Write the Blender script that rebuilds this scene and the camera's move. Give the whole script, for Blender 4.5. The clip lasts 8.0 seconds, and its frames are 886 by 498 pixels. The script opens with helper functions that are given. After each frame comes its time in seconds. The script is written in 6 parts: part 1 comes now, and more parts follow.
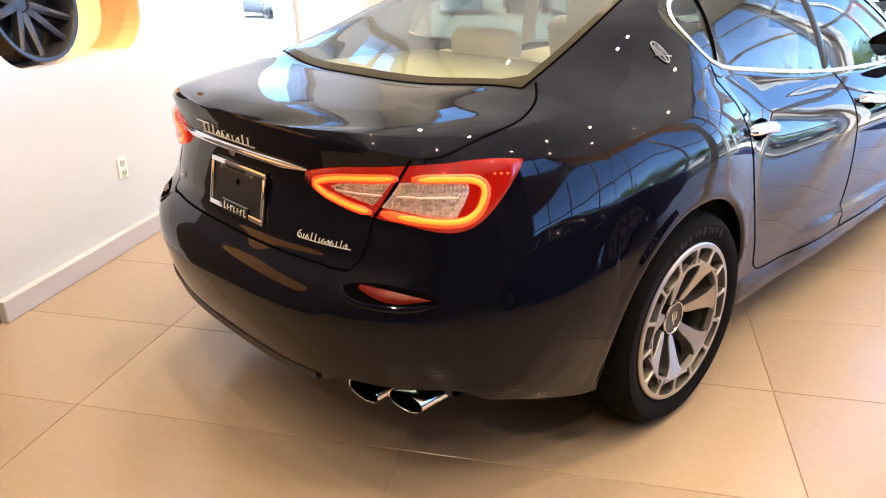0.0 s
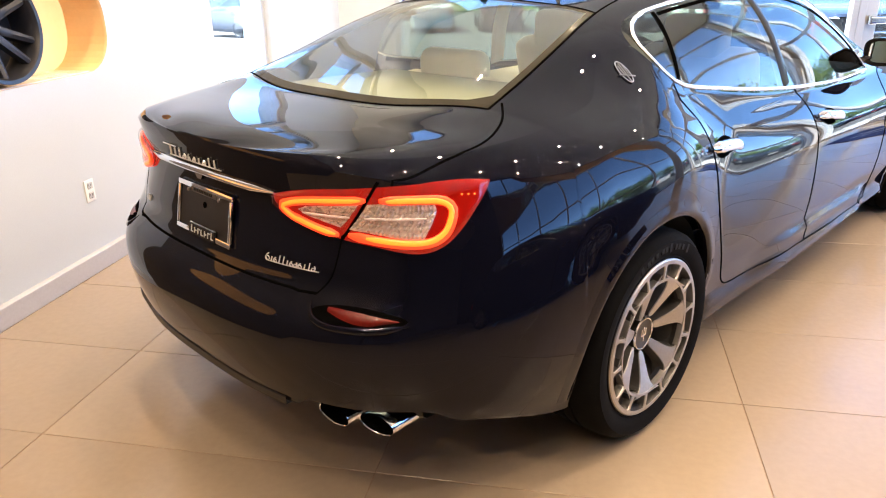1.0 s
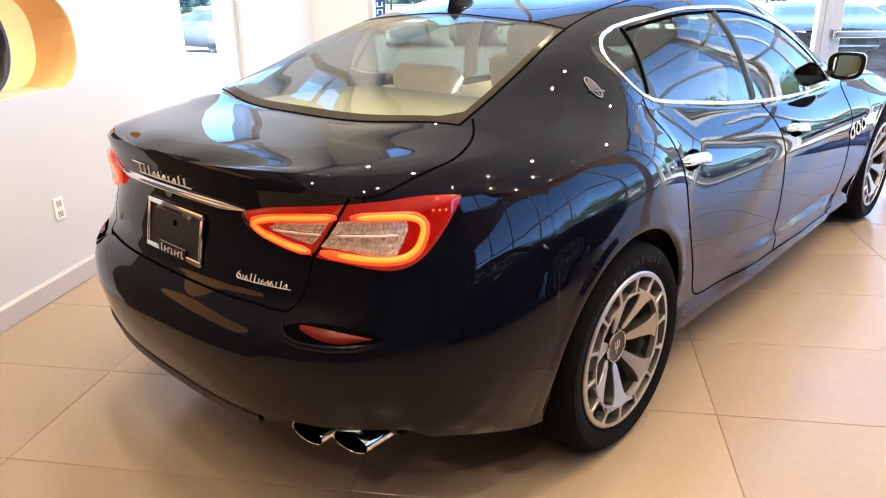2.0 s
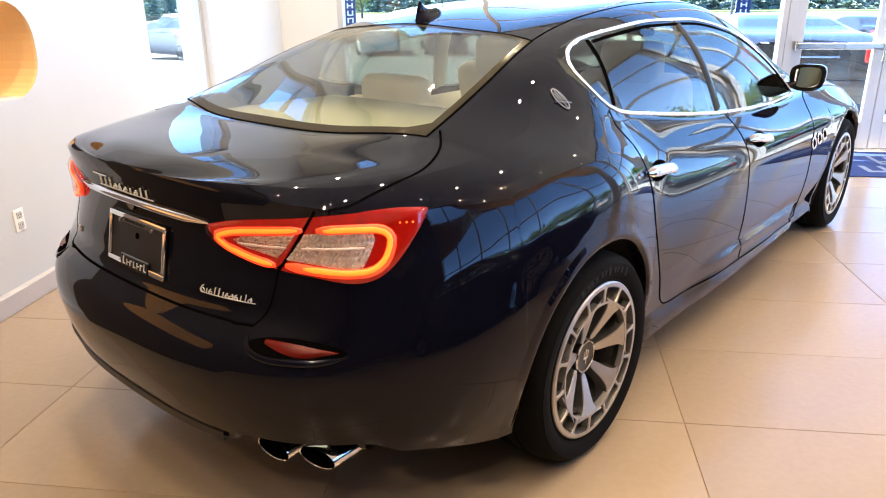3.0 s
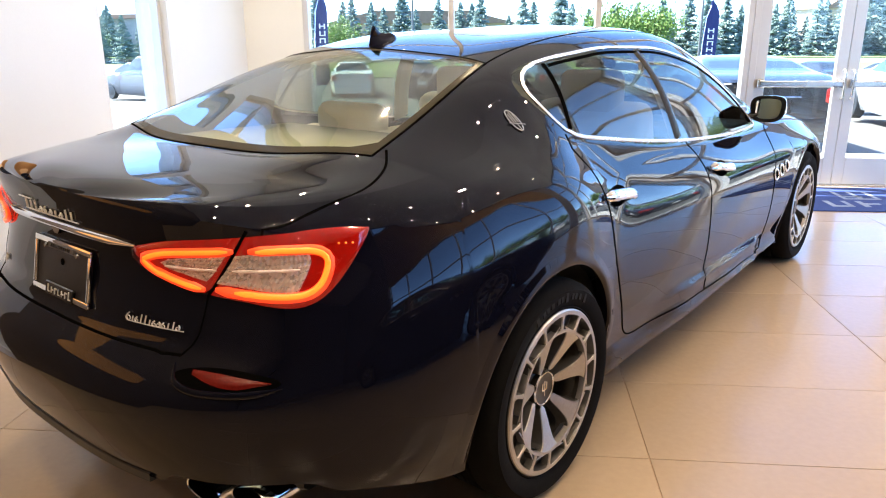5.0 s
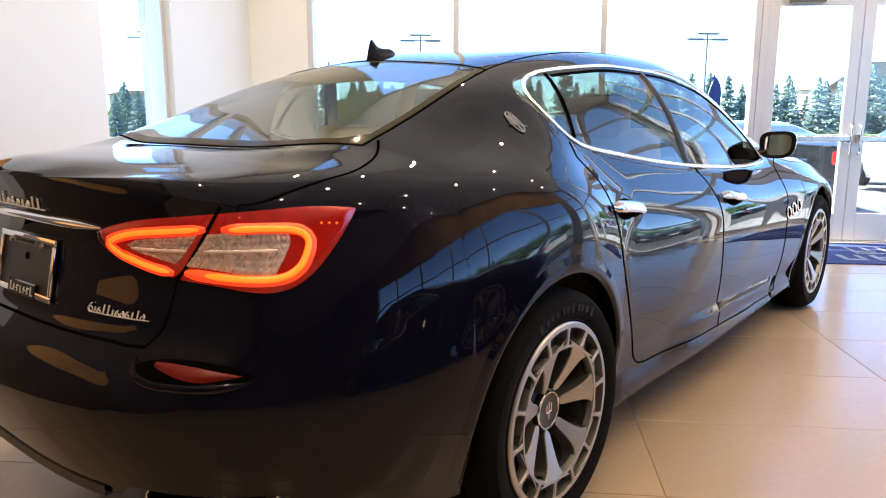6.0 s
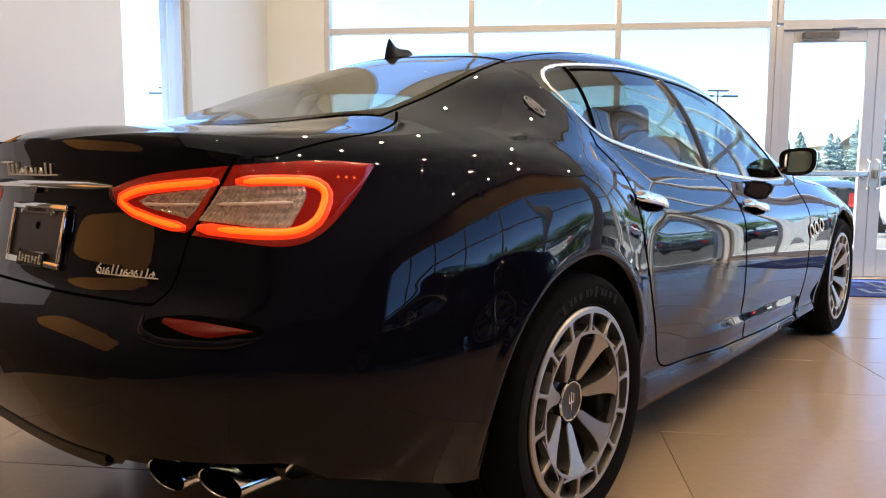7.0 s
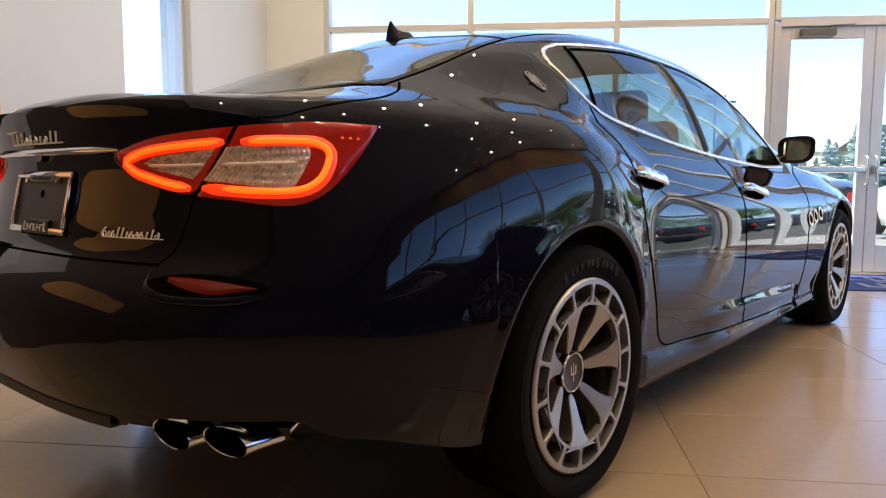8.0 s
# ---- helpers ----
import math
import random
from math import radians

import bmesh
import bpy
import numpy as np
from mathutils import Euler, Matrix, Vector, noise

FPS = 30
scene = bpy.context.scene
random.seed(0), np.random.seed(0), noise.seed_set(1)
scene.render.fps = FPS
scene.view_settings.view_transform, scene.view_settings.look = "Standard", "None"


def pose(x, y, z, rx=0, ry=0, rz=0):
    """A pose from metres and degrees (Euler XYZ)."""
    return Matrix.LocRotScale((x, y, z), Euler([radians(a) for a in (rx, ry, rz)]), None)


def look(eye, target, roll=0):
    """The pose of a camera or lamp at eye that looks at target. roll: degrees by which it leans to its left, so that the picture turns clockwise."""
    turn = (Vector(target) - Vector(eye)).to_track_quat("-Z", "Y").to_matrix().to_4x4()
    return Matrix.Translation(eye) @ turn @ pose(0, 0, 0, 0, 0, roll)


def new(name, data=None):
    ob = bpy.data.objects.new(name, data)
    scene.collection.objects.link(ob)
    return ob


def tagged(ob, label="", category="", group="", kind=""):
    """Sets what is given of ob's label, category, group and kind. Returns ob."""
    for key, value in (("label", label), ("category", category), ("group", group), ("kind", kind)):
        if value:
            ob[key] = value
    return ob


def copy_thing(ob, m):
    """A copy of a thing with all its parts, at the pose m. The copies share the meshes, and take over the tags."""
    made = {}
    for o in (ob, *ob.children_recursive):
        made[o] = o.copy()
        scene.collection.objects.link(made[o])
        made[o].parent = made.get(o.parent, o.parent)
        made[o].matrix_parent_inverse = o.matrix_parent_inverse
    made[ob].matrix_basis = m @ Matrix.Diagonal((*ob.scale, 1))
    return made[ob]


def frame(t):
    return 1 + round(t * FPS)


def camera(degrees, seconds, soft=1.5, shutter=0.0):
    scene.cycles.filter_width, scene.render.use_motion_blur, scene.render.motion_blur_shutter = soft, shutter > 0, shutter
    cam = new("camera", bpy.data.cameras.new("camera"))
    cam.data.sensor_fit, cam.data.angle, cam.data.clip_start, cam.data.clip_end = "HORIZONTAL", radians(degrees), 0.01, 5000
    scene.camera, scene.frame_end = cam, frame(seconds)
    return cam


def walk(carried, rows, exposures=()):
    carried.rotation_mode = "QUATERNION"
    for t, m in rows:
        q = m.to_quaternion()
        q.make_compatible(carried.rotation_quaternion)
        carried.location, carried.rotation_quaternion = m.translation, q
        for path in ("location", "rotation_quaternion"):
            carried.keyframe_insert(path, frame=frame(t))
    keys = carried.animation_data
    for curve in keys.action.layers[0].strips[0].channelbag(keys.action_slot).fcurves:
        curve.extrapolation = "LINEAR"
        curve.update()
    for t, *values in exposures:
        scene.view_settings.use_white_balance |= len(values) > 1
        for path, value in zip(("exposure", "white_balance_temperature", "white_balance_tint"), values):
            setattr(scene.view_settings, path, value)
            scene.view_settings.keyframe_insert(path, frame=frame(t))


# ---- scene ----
cam = camera(63.3, 8.0, soft=1.1)
PATH = [
    (0, (1.901, -1.927, 1.458), (0.548, -0.671, 0.688), -1.0),
    (0.5, (1.906, -1.919, 1.465), (0.571, -0.631, 0.717), -1.1),
    (1, (1.913, -1.911, 1.468), (0.595, -0.596, 0.74), -1.1),
    (1.5, (1.92, -1.905, 1.471), (0.614, -0.566, 0.763), -1.2),
    (3, (1.923, -1.881, 1.481), (0.692, -0.456, 0.805), -0.6),
    (3.5, (1.922, -1.869, 1.483), (0.702, -0.426, 0.828), -0.5),
    (4, (1.932, -1.866, 1.488), (0.725, -0.406, 0.847), -0.5),
    (4.5, (1.939, -1.827, 1.469), (0.742, -0.349, 0.85), -0.4),
    (6, (1.894, -1.68, 1.178), (0.648, -0.158, 0.812), 0.1),
    (6.5, (1.881, -1.664, 1.055), (0.61, -0.14, 0.803), 0.2),
    (7, (1.867, -1.671, 0.972), (0.581, -0.155, 0.757), 0.3),
    (7.5, (1.869, -1.685, 0.916), (0.593, -0.157, 0.733), 0.6),
    (8, (1.873, -1.692, 0.88), (0.588, -0.172, 0.683), 0.2),
]
walk(cam, [(t, look(eye, target, roll)) for t, eye, target, roll in PATH],
     [(0.0, 3.70, 6280, 8), (1.0, 3.62, 6120, 8), (3.5, 3.36, 6150, 7), (4.5, 3.25, 6250, 7), (6.0, 3.02, 6350, 8), (7.0, 2.56, 6650, 8), (8.0, 2.38, 6850, 9)])

# ---- world, sun, exposure ----
world = bpy.data.worlds.new("sky_world")
scene.world = world
world.use_nodes = True
SUN_ELEV, SUN_AZ = 52.0, 250.0
wn = world.node_tree.nodes
wn.clear()
w_out = wn.new("ShaderNodeOutputWorld")
w_bg = wn.new("ShaderNodeBackground")
w_sky = wn.new("ShaderNodeTexSky")
w_sky.sky_type = "NISHITA"
w_sky.sun_disc = False
w_sky.sun_elevation = radians(SUN_ELEV)
w_sky.sun_rotation = radians(SUN_AZ)
w_sky.altitude, w_sky.dust_density, w_sky.ozone_density = 500, 0.7, 5.5
w_sky.air_density = 0.45
w_bg.inputs["Strength"].default_value = 0.185
world.node_tree.links.new(w_sky.outputs[0], w_bg.inputs[0])
world.node_tree.links.new(w_bg.outputs[0], w_out.inputs[0])
sun = new("sun", bpy.data.lights.new("sun", "SUN"))
sun.data.energy, sun.data.angle, sun.data.color = 4.6, radians(0.5), (1.0, 0.95, 0.87)
_az, _el = radians(SUN_AZ), radians(SUN_ELEV)
sun.matrix_world = look((math.sin(_az) * math.cos(_el) * 60, math.cos(_az) * math.cos(_el) * 60, math.sin(_el) * 60), (0, 0, 0))

# ---- building helpers ----
from mathutils.bvhtree import BVHTree

ROOM = Matrix.Rotation(radians(33.5), 4, "Z")   # the showroom is turned against the car


def thing(name, m=None, label="", category="", group="", kind=""):
    ob = new(name)
    ob.empty_display_size = 0.1
    if m is not None:
        ob.matrix_basis = m
    return tagged(ob, label, category, group, kind)


def mesh_ob(name, bm, mat, smooth=False, angle=None):
    me = bpy.data.meshes.new(name)
    bmesh.ops.recalc_face_normals(bm, faces=bm.faces)
    bm.to_mesh(me)
    bm.free()
    if smooth:
        me.shade_smooth()
        if angle:
            me.set_sharp_from_angle(angle=radians(angle))
    for m in (mat if isinstance(mat, (list, tuple)) else [mat]):
        me.materials.append(m)
    return new(name, me)


def part(name, bm, mat, parent, label="", smooth=False, angle=40):
    ob = mesh_ob(name, bm, mat, smooth, angle)
    ob.parent = parent
    return tagged(ob, label)


def structure(name, bm, mat, label, m=None, category="", smooth=False):
    ob = mesh_ob(name, bm, mat, smooth, 40)
    if m is not None:
        ob.matrix_basis = m
    return tagged(ob, label, category, kind="structure")


def box(bm, lo, hi, bevel=0.0, segs=2, m=None):
    lo, hi = Vector(lo), Vector(hi)
    t = Matrix.Translation((lo + hi) / 2) @ Matrix.Diagonal((*(hi - lo), 1))
    made = bmesh.ops.create_cube(bm, size=1, matrix=t)["verts"]
    if bevel:
        edges = list({e for v in made for e in v.link_edges})
        made = bmesh.ops.bevel(bm, geom=edges, offset=bevel, segments=segs, affect="EDGES", profile=0.5)["verts"]
    if m is not None:
        bmesh.ops.transform(bm, matrix=m, verts=made)
    return bm


def new_box(lo, hi, bevel=0.0, segs=2, m=None):
    return box(bmesh.new(), lo, hi, bevel, segs, m)


def lathe(bm, profile, n=48, axis="Z", m=None, closed=False):
    """Turns a profile of (radius, height) about an axis."""
    rings = []
    for k in range(n):
        a = 2 * math.pi * k / n
        ring = []
        for r, h in profile:
            p = (r * math.cos(a), r * math.sin(a), h) if axis == "Z" else (h, r * math.cos(a), r * math.sin(a))
            ring.append(bm.verts.new(m @ Vector(p) if m is not None else p))
        rings.append(ring)
    c = len(profile)
    for k in range(n):
        a, b = rings[k], rings[(k + 1) % n]
        for j in range(c if closed else c - 1):
            i = (j + 1) % c
            try:
                bm.faces.new((a[j], a[i], b[i], b[j]))
            except ValueError:
                pass
    bmesh.ops.remove_doubles(bm, verts=bm.verts, dist=1e-6)
    return bm


def tube(bm, pts, r, n=8, closed=False, flat=1.0, normals=None, caps=True):
    """A round or flattened bar along points; flat squeezes it along the given normals."""
    pts = [Vector(p) for p in pts]
    count, rings = len(pts), []
    prev = None
    for k, p in enumerate(pts):
        a = pts[k - 1] if k or closed else p
        b = pts[(k + 1) % count] if k + 1 < count or closed else p
        d = (b - a).normalized()
        up = Vector(normals[k]) if normals is not None else (prev if prev is not None else (Vector((0, 0, 1)) if abs(d.z) < 0.9 else Vector((1, 0, 0))))
        up = (up - d * up.dot(d)).normalized()
        prev = up
        side = d.cross(up)
        rr = r[k] if isinstance(r, (list, tuple)) else r
        rings.append([bm.verts.new(p + side * (rr * math.cos(t)) + up * (rr * flat * math.sin(t))) for t in (2 * math.pi * i / n for i in range(n))])
    for k in range(count if closed else count - 1):
        a, b = rings[k], rings[(k + 1) % count]
        for i in range(n):
            bm.faces.new((a[i], a[(i + 1) % n], b[(i + 1) % n], b[i]))
    if caps and not closed:
        bm.faces.new(rings[0]), bm.faces.new(rings[-1][::-1])
    return bm


def grid(bm, rows, close_u=False, mat=0):
    """Quads over rows of points."""
    vs = [[bm.verts.new(p) for p in row] for row in rows]
    n = len(vs)
    for i in range(n if close_u else n - 1):
        a, b = vs[i], vs[(i + 1) % n]
        for j in range(len(a) - 1):
            bm.faces.new((a[j], a[j + 1], b[j + 1], b[j])).material_index = mat
    return vs


def prism(bm, poly, depth, m=None):
    """A flat outline in x and z, given thickness along +y."""
    a = [bm.verts.new((x, 0, z)) for x, z in poly]
    b = [bm.verts.new((x, depth, z)) for x, z in poly]
    n = len(poly)
    made = [bm.faces.new(a), bm.faces.new(b[::-1])]
    for k in range(n):
        made.append(bm.faces.new((a[k], a[(k + 1) % n], b[(k + 1) % n], b[k])))
    if m is not None:
        bmesh.ops.transform(bm, matrix=m, verts=a + b)
    return bm


class Curve:
    """A natural cubic spline through knots (x, y)."""

    def __init__(self, *knots):
        x, y = np.array(knots, float).T
        n = len(x)
        h = np.diff(x)
        a, r = np.eye(n), np.zeros(n)
        for i in range(1, n - 1):
            a[i, i - 1], a[i, i], a[i, i + 1] = h[i - 1], 2 * (h[i - 1] + h[i]), h[i]
            r[i] = 3 * ((y[i + 1] - y[i]) / h[i] - (y[i] - y[i - 1]) / h[i - 1])
        c = np.linalg.solve(a, r)
        self.x, self.y, self.c, self.h = x, y, c, h

    def __call__(self, v):
        x, y, c, h = self.x, self.y, self.c, self.h
        v = min(max(v, x[0]), x[-1])
        i = min(max(int(np.searchsorted(x, v)) - 1, 0), len(x) - 2)
        d = v - x[i]
        b = (y[i + 1] - y[i]) / h[i] - h[i] * (2 * c[i] + c[i + 1]) / 3
        return float(y[i] + b * d + c[i] * d * d + (c[i + 1] - c[i]) / (3 * h[i]) * d ** 3)


class Soft:
    """A monotone curve through knots (x, y), with no overshoot."""

    def __init__(self, *knots):
        x, y = np.array(knots, float).T
        d = np.diff(y) / np.diff(x)
        m = np.zeros(len(x))
        m[0], m[-1] = d[0], d[-1]
        for i in range(1, len(x) - 1):
            m[i] = 0 if d[i - 1] * d[i] <= 0 else 2 * d[i - 1] * d[i] / (d[i - 1] + d[i])
        self.x, self.y, self.m = x, y, m

    def __call__(self, v):
        x, y, m = self.x, self.y, self.m
        v = min(max(v, x[0]), x[-1])
        i = min(max(int(np.searchsorted(x, v)) - 1, 0), len(x) - 2)
        h = x[i + 1] - x[i]
        t = (v - x[i]) / h
        return float(y[i] * (1 + 2 * t) * (1 - t) ** 2 + m[i] * h * t * (1 - t) ** 2 + y[i + 1] * t * t * (3 - 2 * t) + m[i + 1] * h * t * t * (t - 1))


def smooth01(v):
    v = min(max(v, 0.0), 1.0)
    return v * v * (3 - 2 * v)


# ---- materials ----
def material(name, color, rough=0.5, metal=0.0, coat=0.0, grain=0.0, scale=20.0, bump=0.0, spec=0.5, stain=0.0, stain_scale=1.5, emit=None, power=0.0):
    """A node material with variation at two scales: fine grain and broad stains."""
    mat = bpy.data.materials.new(name)
    mat.use_nodes = True
    nt = mat.node_tree
    b = nt.nodes["Principled BSDF"]
    b.inputs["Base Color"].default_value = (*color, 1)
    b.inputs["Roughness"].default_value = rough
    b.inputs["Metallic"].default_value = metal
    b.inputs["Coat Weight"].default_value = coat
    b.inputs["Coat Roughness"].default_value = 0.012
    b.inputs["Coat IOR"].default_value = 1.34
    b.inputs["Specular IOR Level"].default_value = spec
    if emit:
        b.inputs["Emission Color"].default_value = (*emit, 1)
        b.inputs["Emission Strength"].default_value = power
    if grain or stain or bump:
        tc = nt.nodes.new("ShaderNodeTexCoord")
        fine = nt.nodes.new("ShaderNodeTexNoise")
        fine.inputs["Scale"].default_value, fine.inputs["Detail"].default_value = scale, 6
        nt.links.new(tc.outputs["Object"], fine.inputs["Vector"])
        broad = nt.nodes.new("ShaderNodeTexNoise")
        broad.inputs["Scale"].default_value, broad.inputs["Detail"].default_value = stain_scale, 4
        nt.links.new(tc.outputs["Object"], broad.inputs["Vector"])
        last = None
        for tex, amount in ((fine, grain), (broad, stain)):
            if not amount:
                continue
            mix = nt.nodes.new("ShaderNodeMix")
            mix.data_type, mix.blend_type = "RGBA", "MULTIPLY"
            mix.inputs[0].default_value = 1.0
            ramp = nt.nodes.new("ShaderNodeMapRange")
            ramp.inputs[1].default_value, ramp.inputs[2].default_value = 0.3, 0.7
            ramp.inputs[3].default_value, ramp.inputs[4].default_value = 1 - amount, 1 + amount * 0.3
            nt.links.new(tex.outputs["Fac"], ramp.inputs[0])
            if last is None:
                mix.inputs[6].default_value = (*color, 1)
            else:
                nt.links.new(last, mix.inputs[6])
            nt.links.new(ramp.outputs[0], mix.inputs[7])
            last = mix.outputs[2]
        if last is not None:
            nt.links.new(last, b.inputs["Base Color"])
        rr = nt.nodes.new("ShaderNodeMapRange")
        rr.inputs[1].default_value, rr.inputs[2].default_value = 0.3, 0.7
        rr.inputs[3].default_value, rr.inputs[4].default_value = max(rough - 0.06, 0.02), min(rough + 0.06, 1)
        nt.links.new(broad.outputs["Fac"], rr.inputs[0])
        nt.links.new(rr.outputs[0], b.inputs["Roughness"])
        if bump:
            bp = nt.nodes.new("ShaderNodeBump")
            bp.inputs["Strength"].default_value, bp.inputs["Distance"].default_value = bump, 0.004
            nt.links.new(fine.outputs["Fac"], bp.inputs["Height"])
            nt.links.new(bp.outputs[0], b.inputs["Normal"])
    return mat


def glass(name, tint=(0.9, 0.95, 0.93), ior=1.5):
    """A thin pane: clear with the tint, and a mirror by the Fresnel law."""
    mat = bpy.data.materials.new(name)
    mat.use_nodes = True
    nt = mat.node_tree
    nt.nodes.clear()
    out = nt.nodes.new("ShaderNodeOutputMaterial")
    mix = nt.nodes.new("ShaderNodeMixShader")
    clear = nt.nodes.new("ShaderNodeBsdfTransparent")
    clear.inputs[0].default_value = (*tint, 1)
    gloss = nt.nodes.new("ShaderNodeBsdfGlossy")
    gloss.inputs["Roughness"].default_value = 0.0
    facing = nt.nodes.new("ShaderNodeLayerWeight")
    facing.inputs["Blend"].default_value = 0.5
    power = nt.nodes.new("ShaderNodeMath")
    power.operation = "POWER"
    power.inputs[1].default_value = 5.0
    f0 = ((ior - 1) / (ior + 1)) ** 2
    ramp = nt.nodes.new("ShaderNodeMapRange")
    ramp.inputs[3].default_value, ramp.inputs[4].default_value = f0, 1.0
    nt.links.new(facing.outputs["Facing"], power.inputs[0])
    nt.links.new(power.outputs[0], ramp.inputs[0])
    nt.links.new(ramp.outputs[0], mix.inputs[0])
    nt.links.new(clear.outputs[0], mix.inputs[1])
    nt.links.new(gloss.outputs[0], mix.inputs[2])
    nt.links.new(mix.outputs[0], out.inputs[0])
    return mat


def tile_material(name, color):
    """Porcelain tile: each tile a little lighter or darker, faint clouding, a satin polish."""
    mat = material(name, color, rough=0.22, grain=0.05, scale=35, stain=0.06, stain_scale=1.1, bump=0.02)
    nt = mat.node_tree
    b = nt.nodes["Principled BSDF"]
    src = b.inputs["Base Color"].links[0].from_socket
    info = nt.nodes.new("ShaderNodeObjectInfo")
    rng = nt.nodes.new("ShaderNodeMapRange")
    rng.inputs[3].default_value, rng.inputs[4].default_value = 0.93, 1.04
    mix = nt.nodes.new("ShaderNodeMix")
    mix.data_type, mix.blend_type = "RGBA", "MULTIPLY"
    mix.inputs[0].default_value = 1.0
    nt.links.new(info.outputs["Random"], rng.inputs[0])
    nt.links.new(src, mix.inputs[6])
    nt.links.new(rng.outputs[0], mix.inputs[7])
    nt.links.new(mix.outputs[2], b.inputs["Base Color"])
    return mat


M_PAINT = material("midnight_blue_paint", (0.0042, 0.0046, 0.0105), rough=0.06, metal=0.3, coat=1.0, grain=0.2, scale=900, stain=0.03, spec=0.0)
M_PAINT.node_tree.nodes["Principled BSDF"].inputs["Coat IOR"].default_value = 1.325
M_PAINT.node_tree.nodes["Principled BSDF"].inputs["Specular Tint"].default_value = (0.10, 0.16, 0.40, 1)
M_PAINT.node_tree.links.remove(M_PAINT.node_tree.nodes["Principled BSDF"].inputs["Roughness"].links[0])
M_PAINT.node_tree.nodes["Principled BSDF"].inputs["Roughness"].default_value = 0.03
M_CHROME = material("chrome", (0.82, 0.82, 0.83), rough=0.06, metal=1.0, stain=0.04, stain_scale=6)
M_TRIM = material("bright_window_trim", (0.88, 0.88, 0.88), rough=0.24, metal=0.75, stain=0.04, stain_scale=6)
M_SATIN = material("machined_alloy", (0.48, 0.47, 0.455), rough=0.42, metal=1.0, grain=0.08, scale=120)
M_GUNMETAL = material("grey_alloy", (0.16, 0.155, 0.15), rough=0.38, metal=0.85, grain=0.1, scale=60, stain=0.15, stain_scale=8)
M_CAP = material("dark_cap_enamel", (0.06, 0.057, 0.053), rough=0.35, metal=0.6, grain=0.1, scale=80)
M_RUBBER = material("tyre_rubber", (0.0042, 0.0042, 0.0046), rough=0.9, spec=0.12, grain=0.25, scale=70, bump=0.12, stain=0.15, stain_scale=7)
M_RUBBER_LETTER = material("tyre_relief", (0.0085, 0.0085, 0.009), rough=0.75, spec=0.2, grain=0.15, scale=60)
M_BLACK = material("black_plastic", (0.012, 0.012, 0.013), rough=0.45, grain=0.15, scale=120, bump=0.05)
M_GLOSSBLACK = material("gloss_black", (0.006, 0.006, 0.007), rough=0.06, coat=1.0, stain=0.05)
M_SATINBLACK = material("satin_black_alloy", (0.022, 0.022, 0.026), rough=0.38, metal=0.3, grain=0.1, scale=80, stain=0.1, stain_scale=6)
M_SHUT = material("shut_line", (0.002, 0.002, 0.002), rough=0.9, spec=0.1)
M_SHUT.node_tree.nodes["Principled BSDF"].inputs["IOR"].default_value = 1.02
M_FRIT = material("black_glass_border", (0.042, 0.039, 0.031), rough=0.12, spec=0.5, stain=0.1)
M_FRIT.node_tree.nodes["Principled BSDF"].inputs["IOR"].default_value = 1.09
M_CARGLASS = glass("tinted_car_glass", (0.84, 0.91, 0.71), 2.5)
M_SIDEGLASS = glass("dark_side_glass", (0.21, 0.24, 0.23), 1.75)
M_LEATHER = material("cream_leather", (0.80, 0.74, 0.56), rough=0.48, grain=0.06, scale=180, bump=0.1, stain=0.08, stain_scale=5)
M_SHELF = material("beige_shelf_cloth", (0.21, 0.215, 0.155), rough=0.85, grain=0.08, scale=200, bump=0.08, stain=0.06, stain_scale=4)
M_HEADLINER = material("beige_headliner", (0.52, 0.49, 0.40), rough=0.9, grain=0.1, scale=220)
M_LENS = material("red_lamp_lens", (0.21, 0.003, 0.002), rough=0.06, coat=1.0, grain=0.25, scale=90, stain=0.35, stain_scale=26, emit=(1.0, 0.02, 0.006), power=0.020)
M_LENS.node_tree.nodes["Principled BSDF"].inputs["Coat Weight"].default_value = 0.1
M_LAMPCOVER = glass("clear_lamp_cover", (0.97, 0.90, 0.89), 1.5)
M_LED = material("lit_light_guide", (0.9, 0.12, 0.03), rough=0.3, emit=(1.0, 0.020, 0.004), power=0.17)
M_LEDHOT = material("lit_amber_guide", (0.9, 0.35, 0.05), rough=0.3, emit=(1.0, 0.115, 0.005), power=0.23)
M_REFLECTOR = material("red_reflector", (0.11, 0.005, 0.003), rough=0.3, coat=0.25, spec=0.2, grain=0.3, scale=260)
M_CLEARLAMP = material("clear_lamp_optics", (0.62, 0.57, 0.53), rough=0.28, metal=0.5, stain=0.12, stain_scale=60)
M_TILE = tile_material("beige_porcelain", (0.345, 0.268, 0.192))
M_GROUT = material("brown_grout", (0.30, 0.20, 0.13), rough=0.9, grain=0.25, scale=80)
M_WALL = material("white_wall_paint", (0.525, 0.555, 0.575), rough=0.7, grain=0.03, scale=150, bump=0.03, stain=0.03)
M_CREAM = material("cream_wall_paint", (0.64, 0.66, 0.645), rough=0.7, grain=0.03, scale=150, bump=0.03, stain=0.03)
M_PIER = material("grey_wall_paint", (0.30, 0.30, 0.31), rough=0.6, grain=0.04, scale=120, bump=0.03, stain=0.04)
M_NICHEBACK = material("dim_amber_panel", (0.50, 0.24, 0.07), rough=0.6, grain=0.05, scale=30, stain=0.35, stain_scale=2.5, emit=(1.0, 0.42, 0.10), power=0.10)
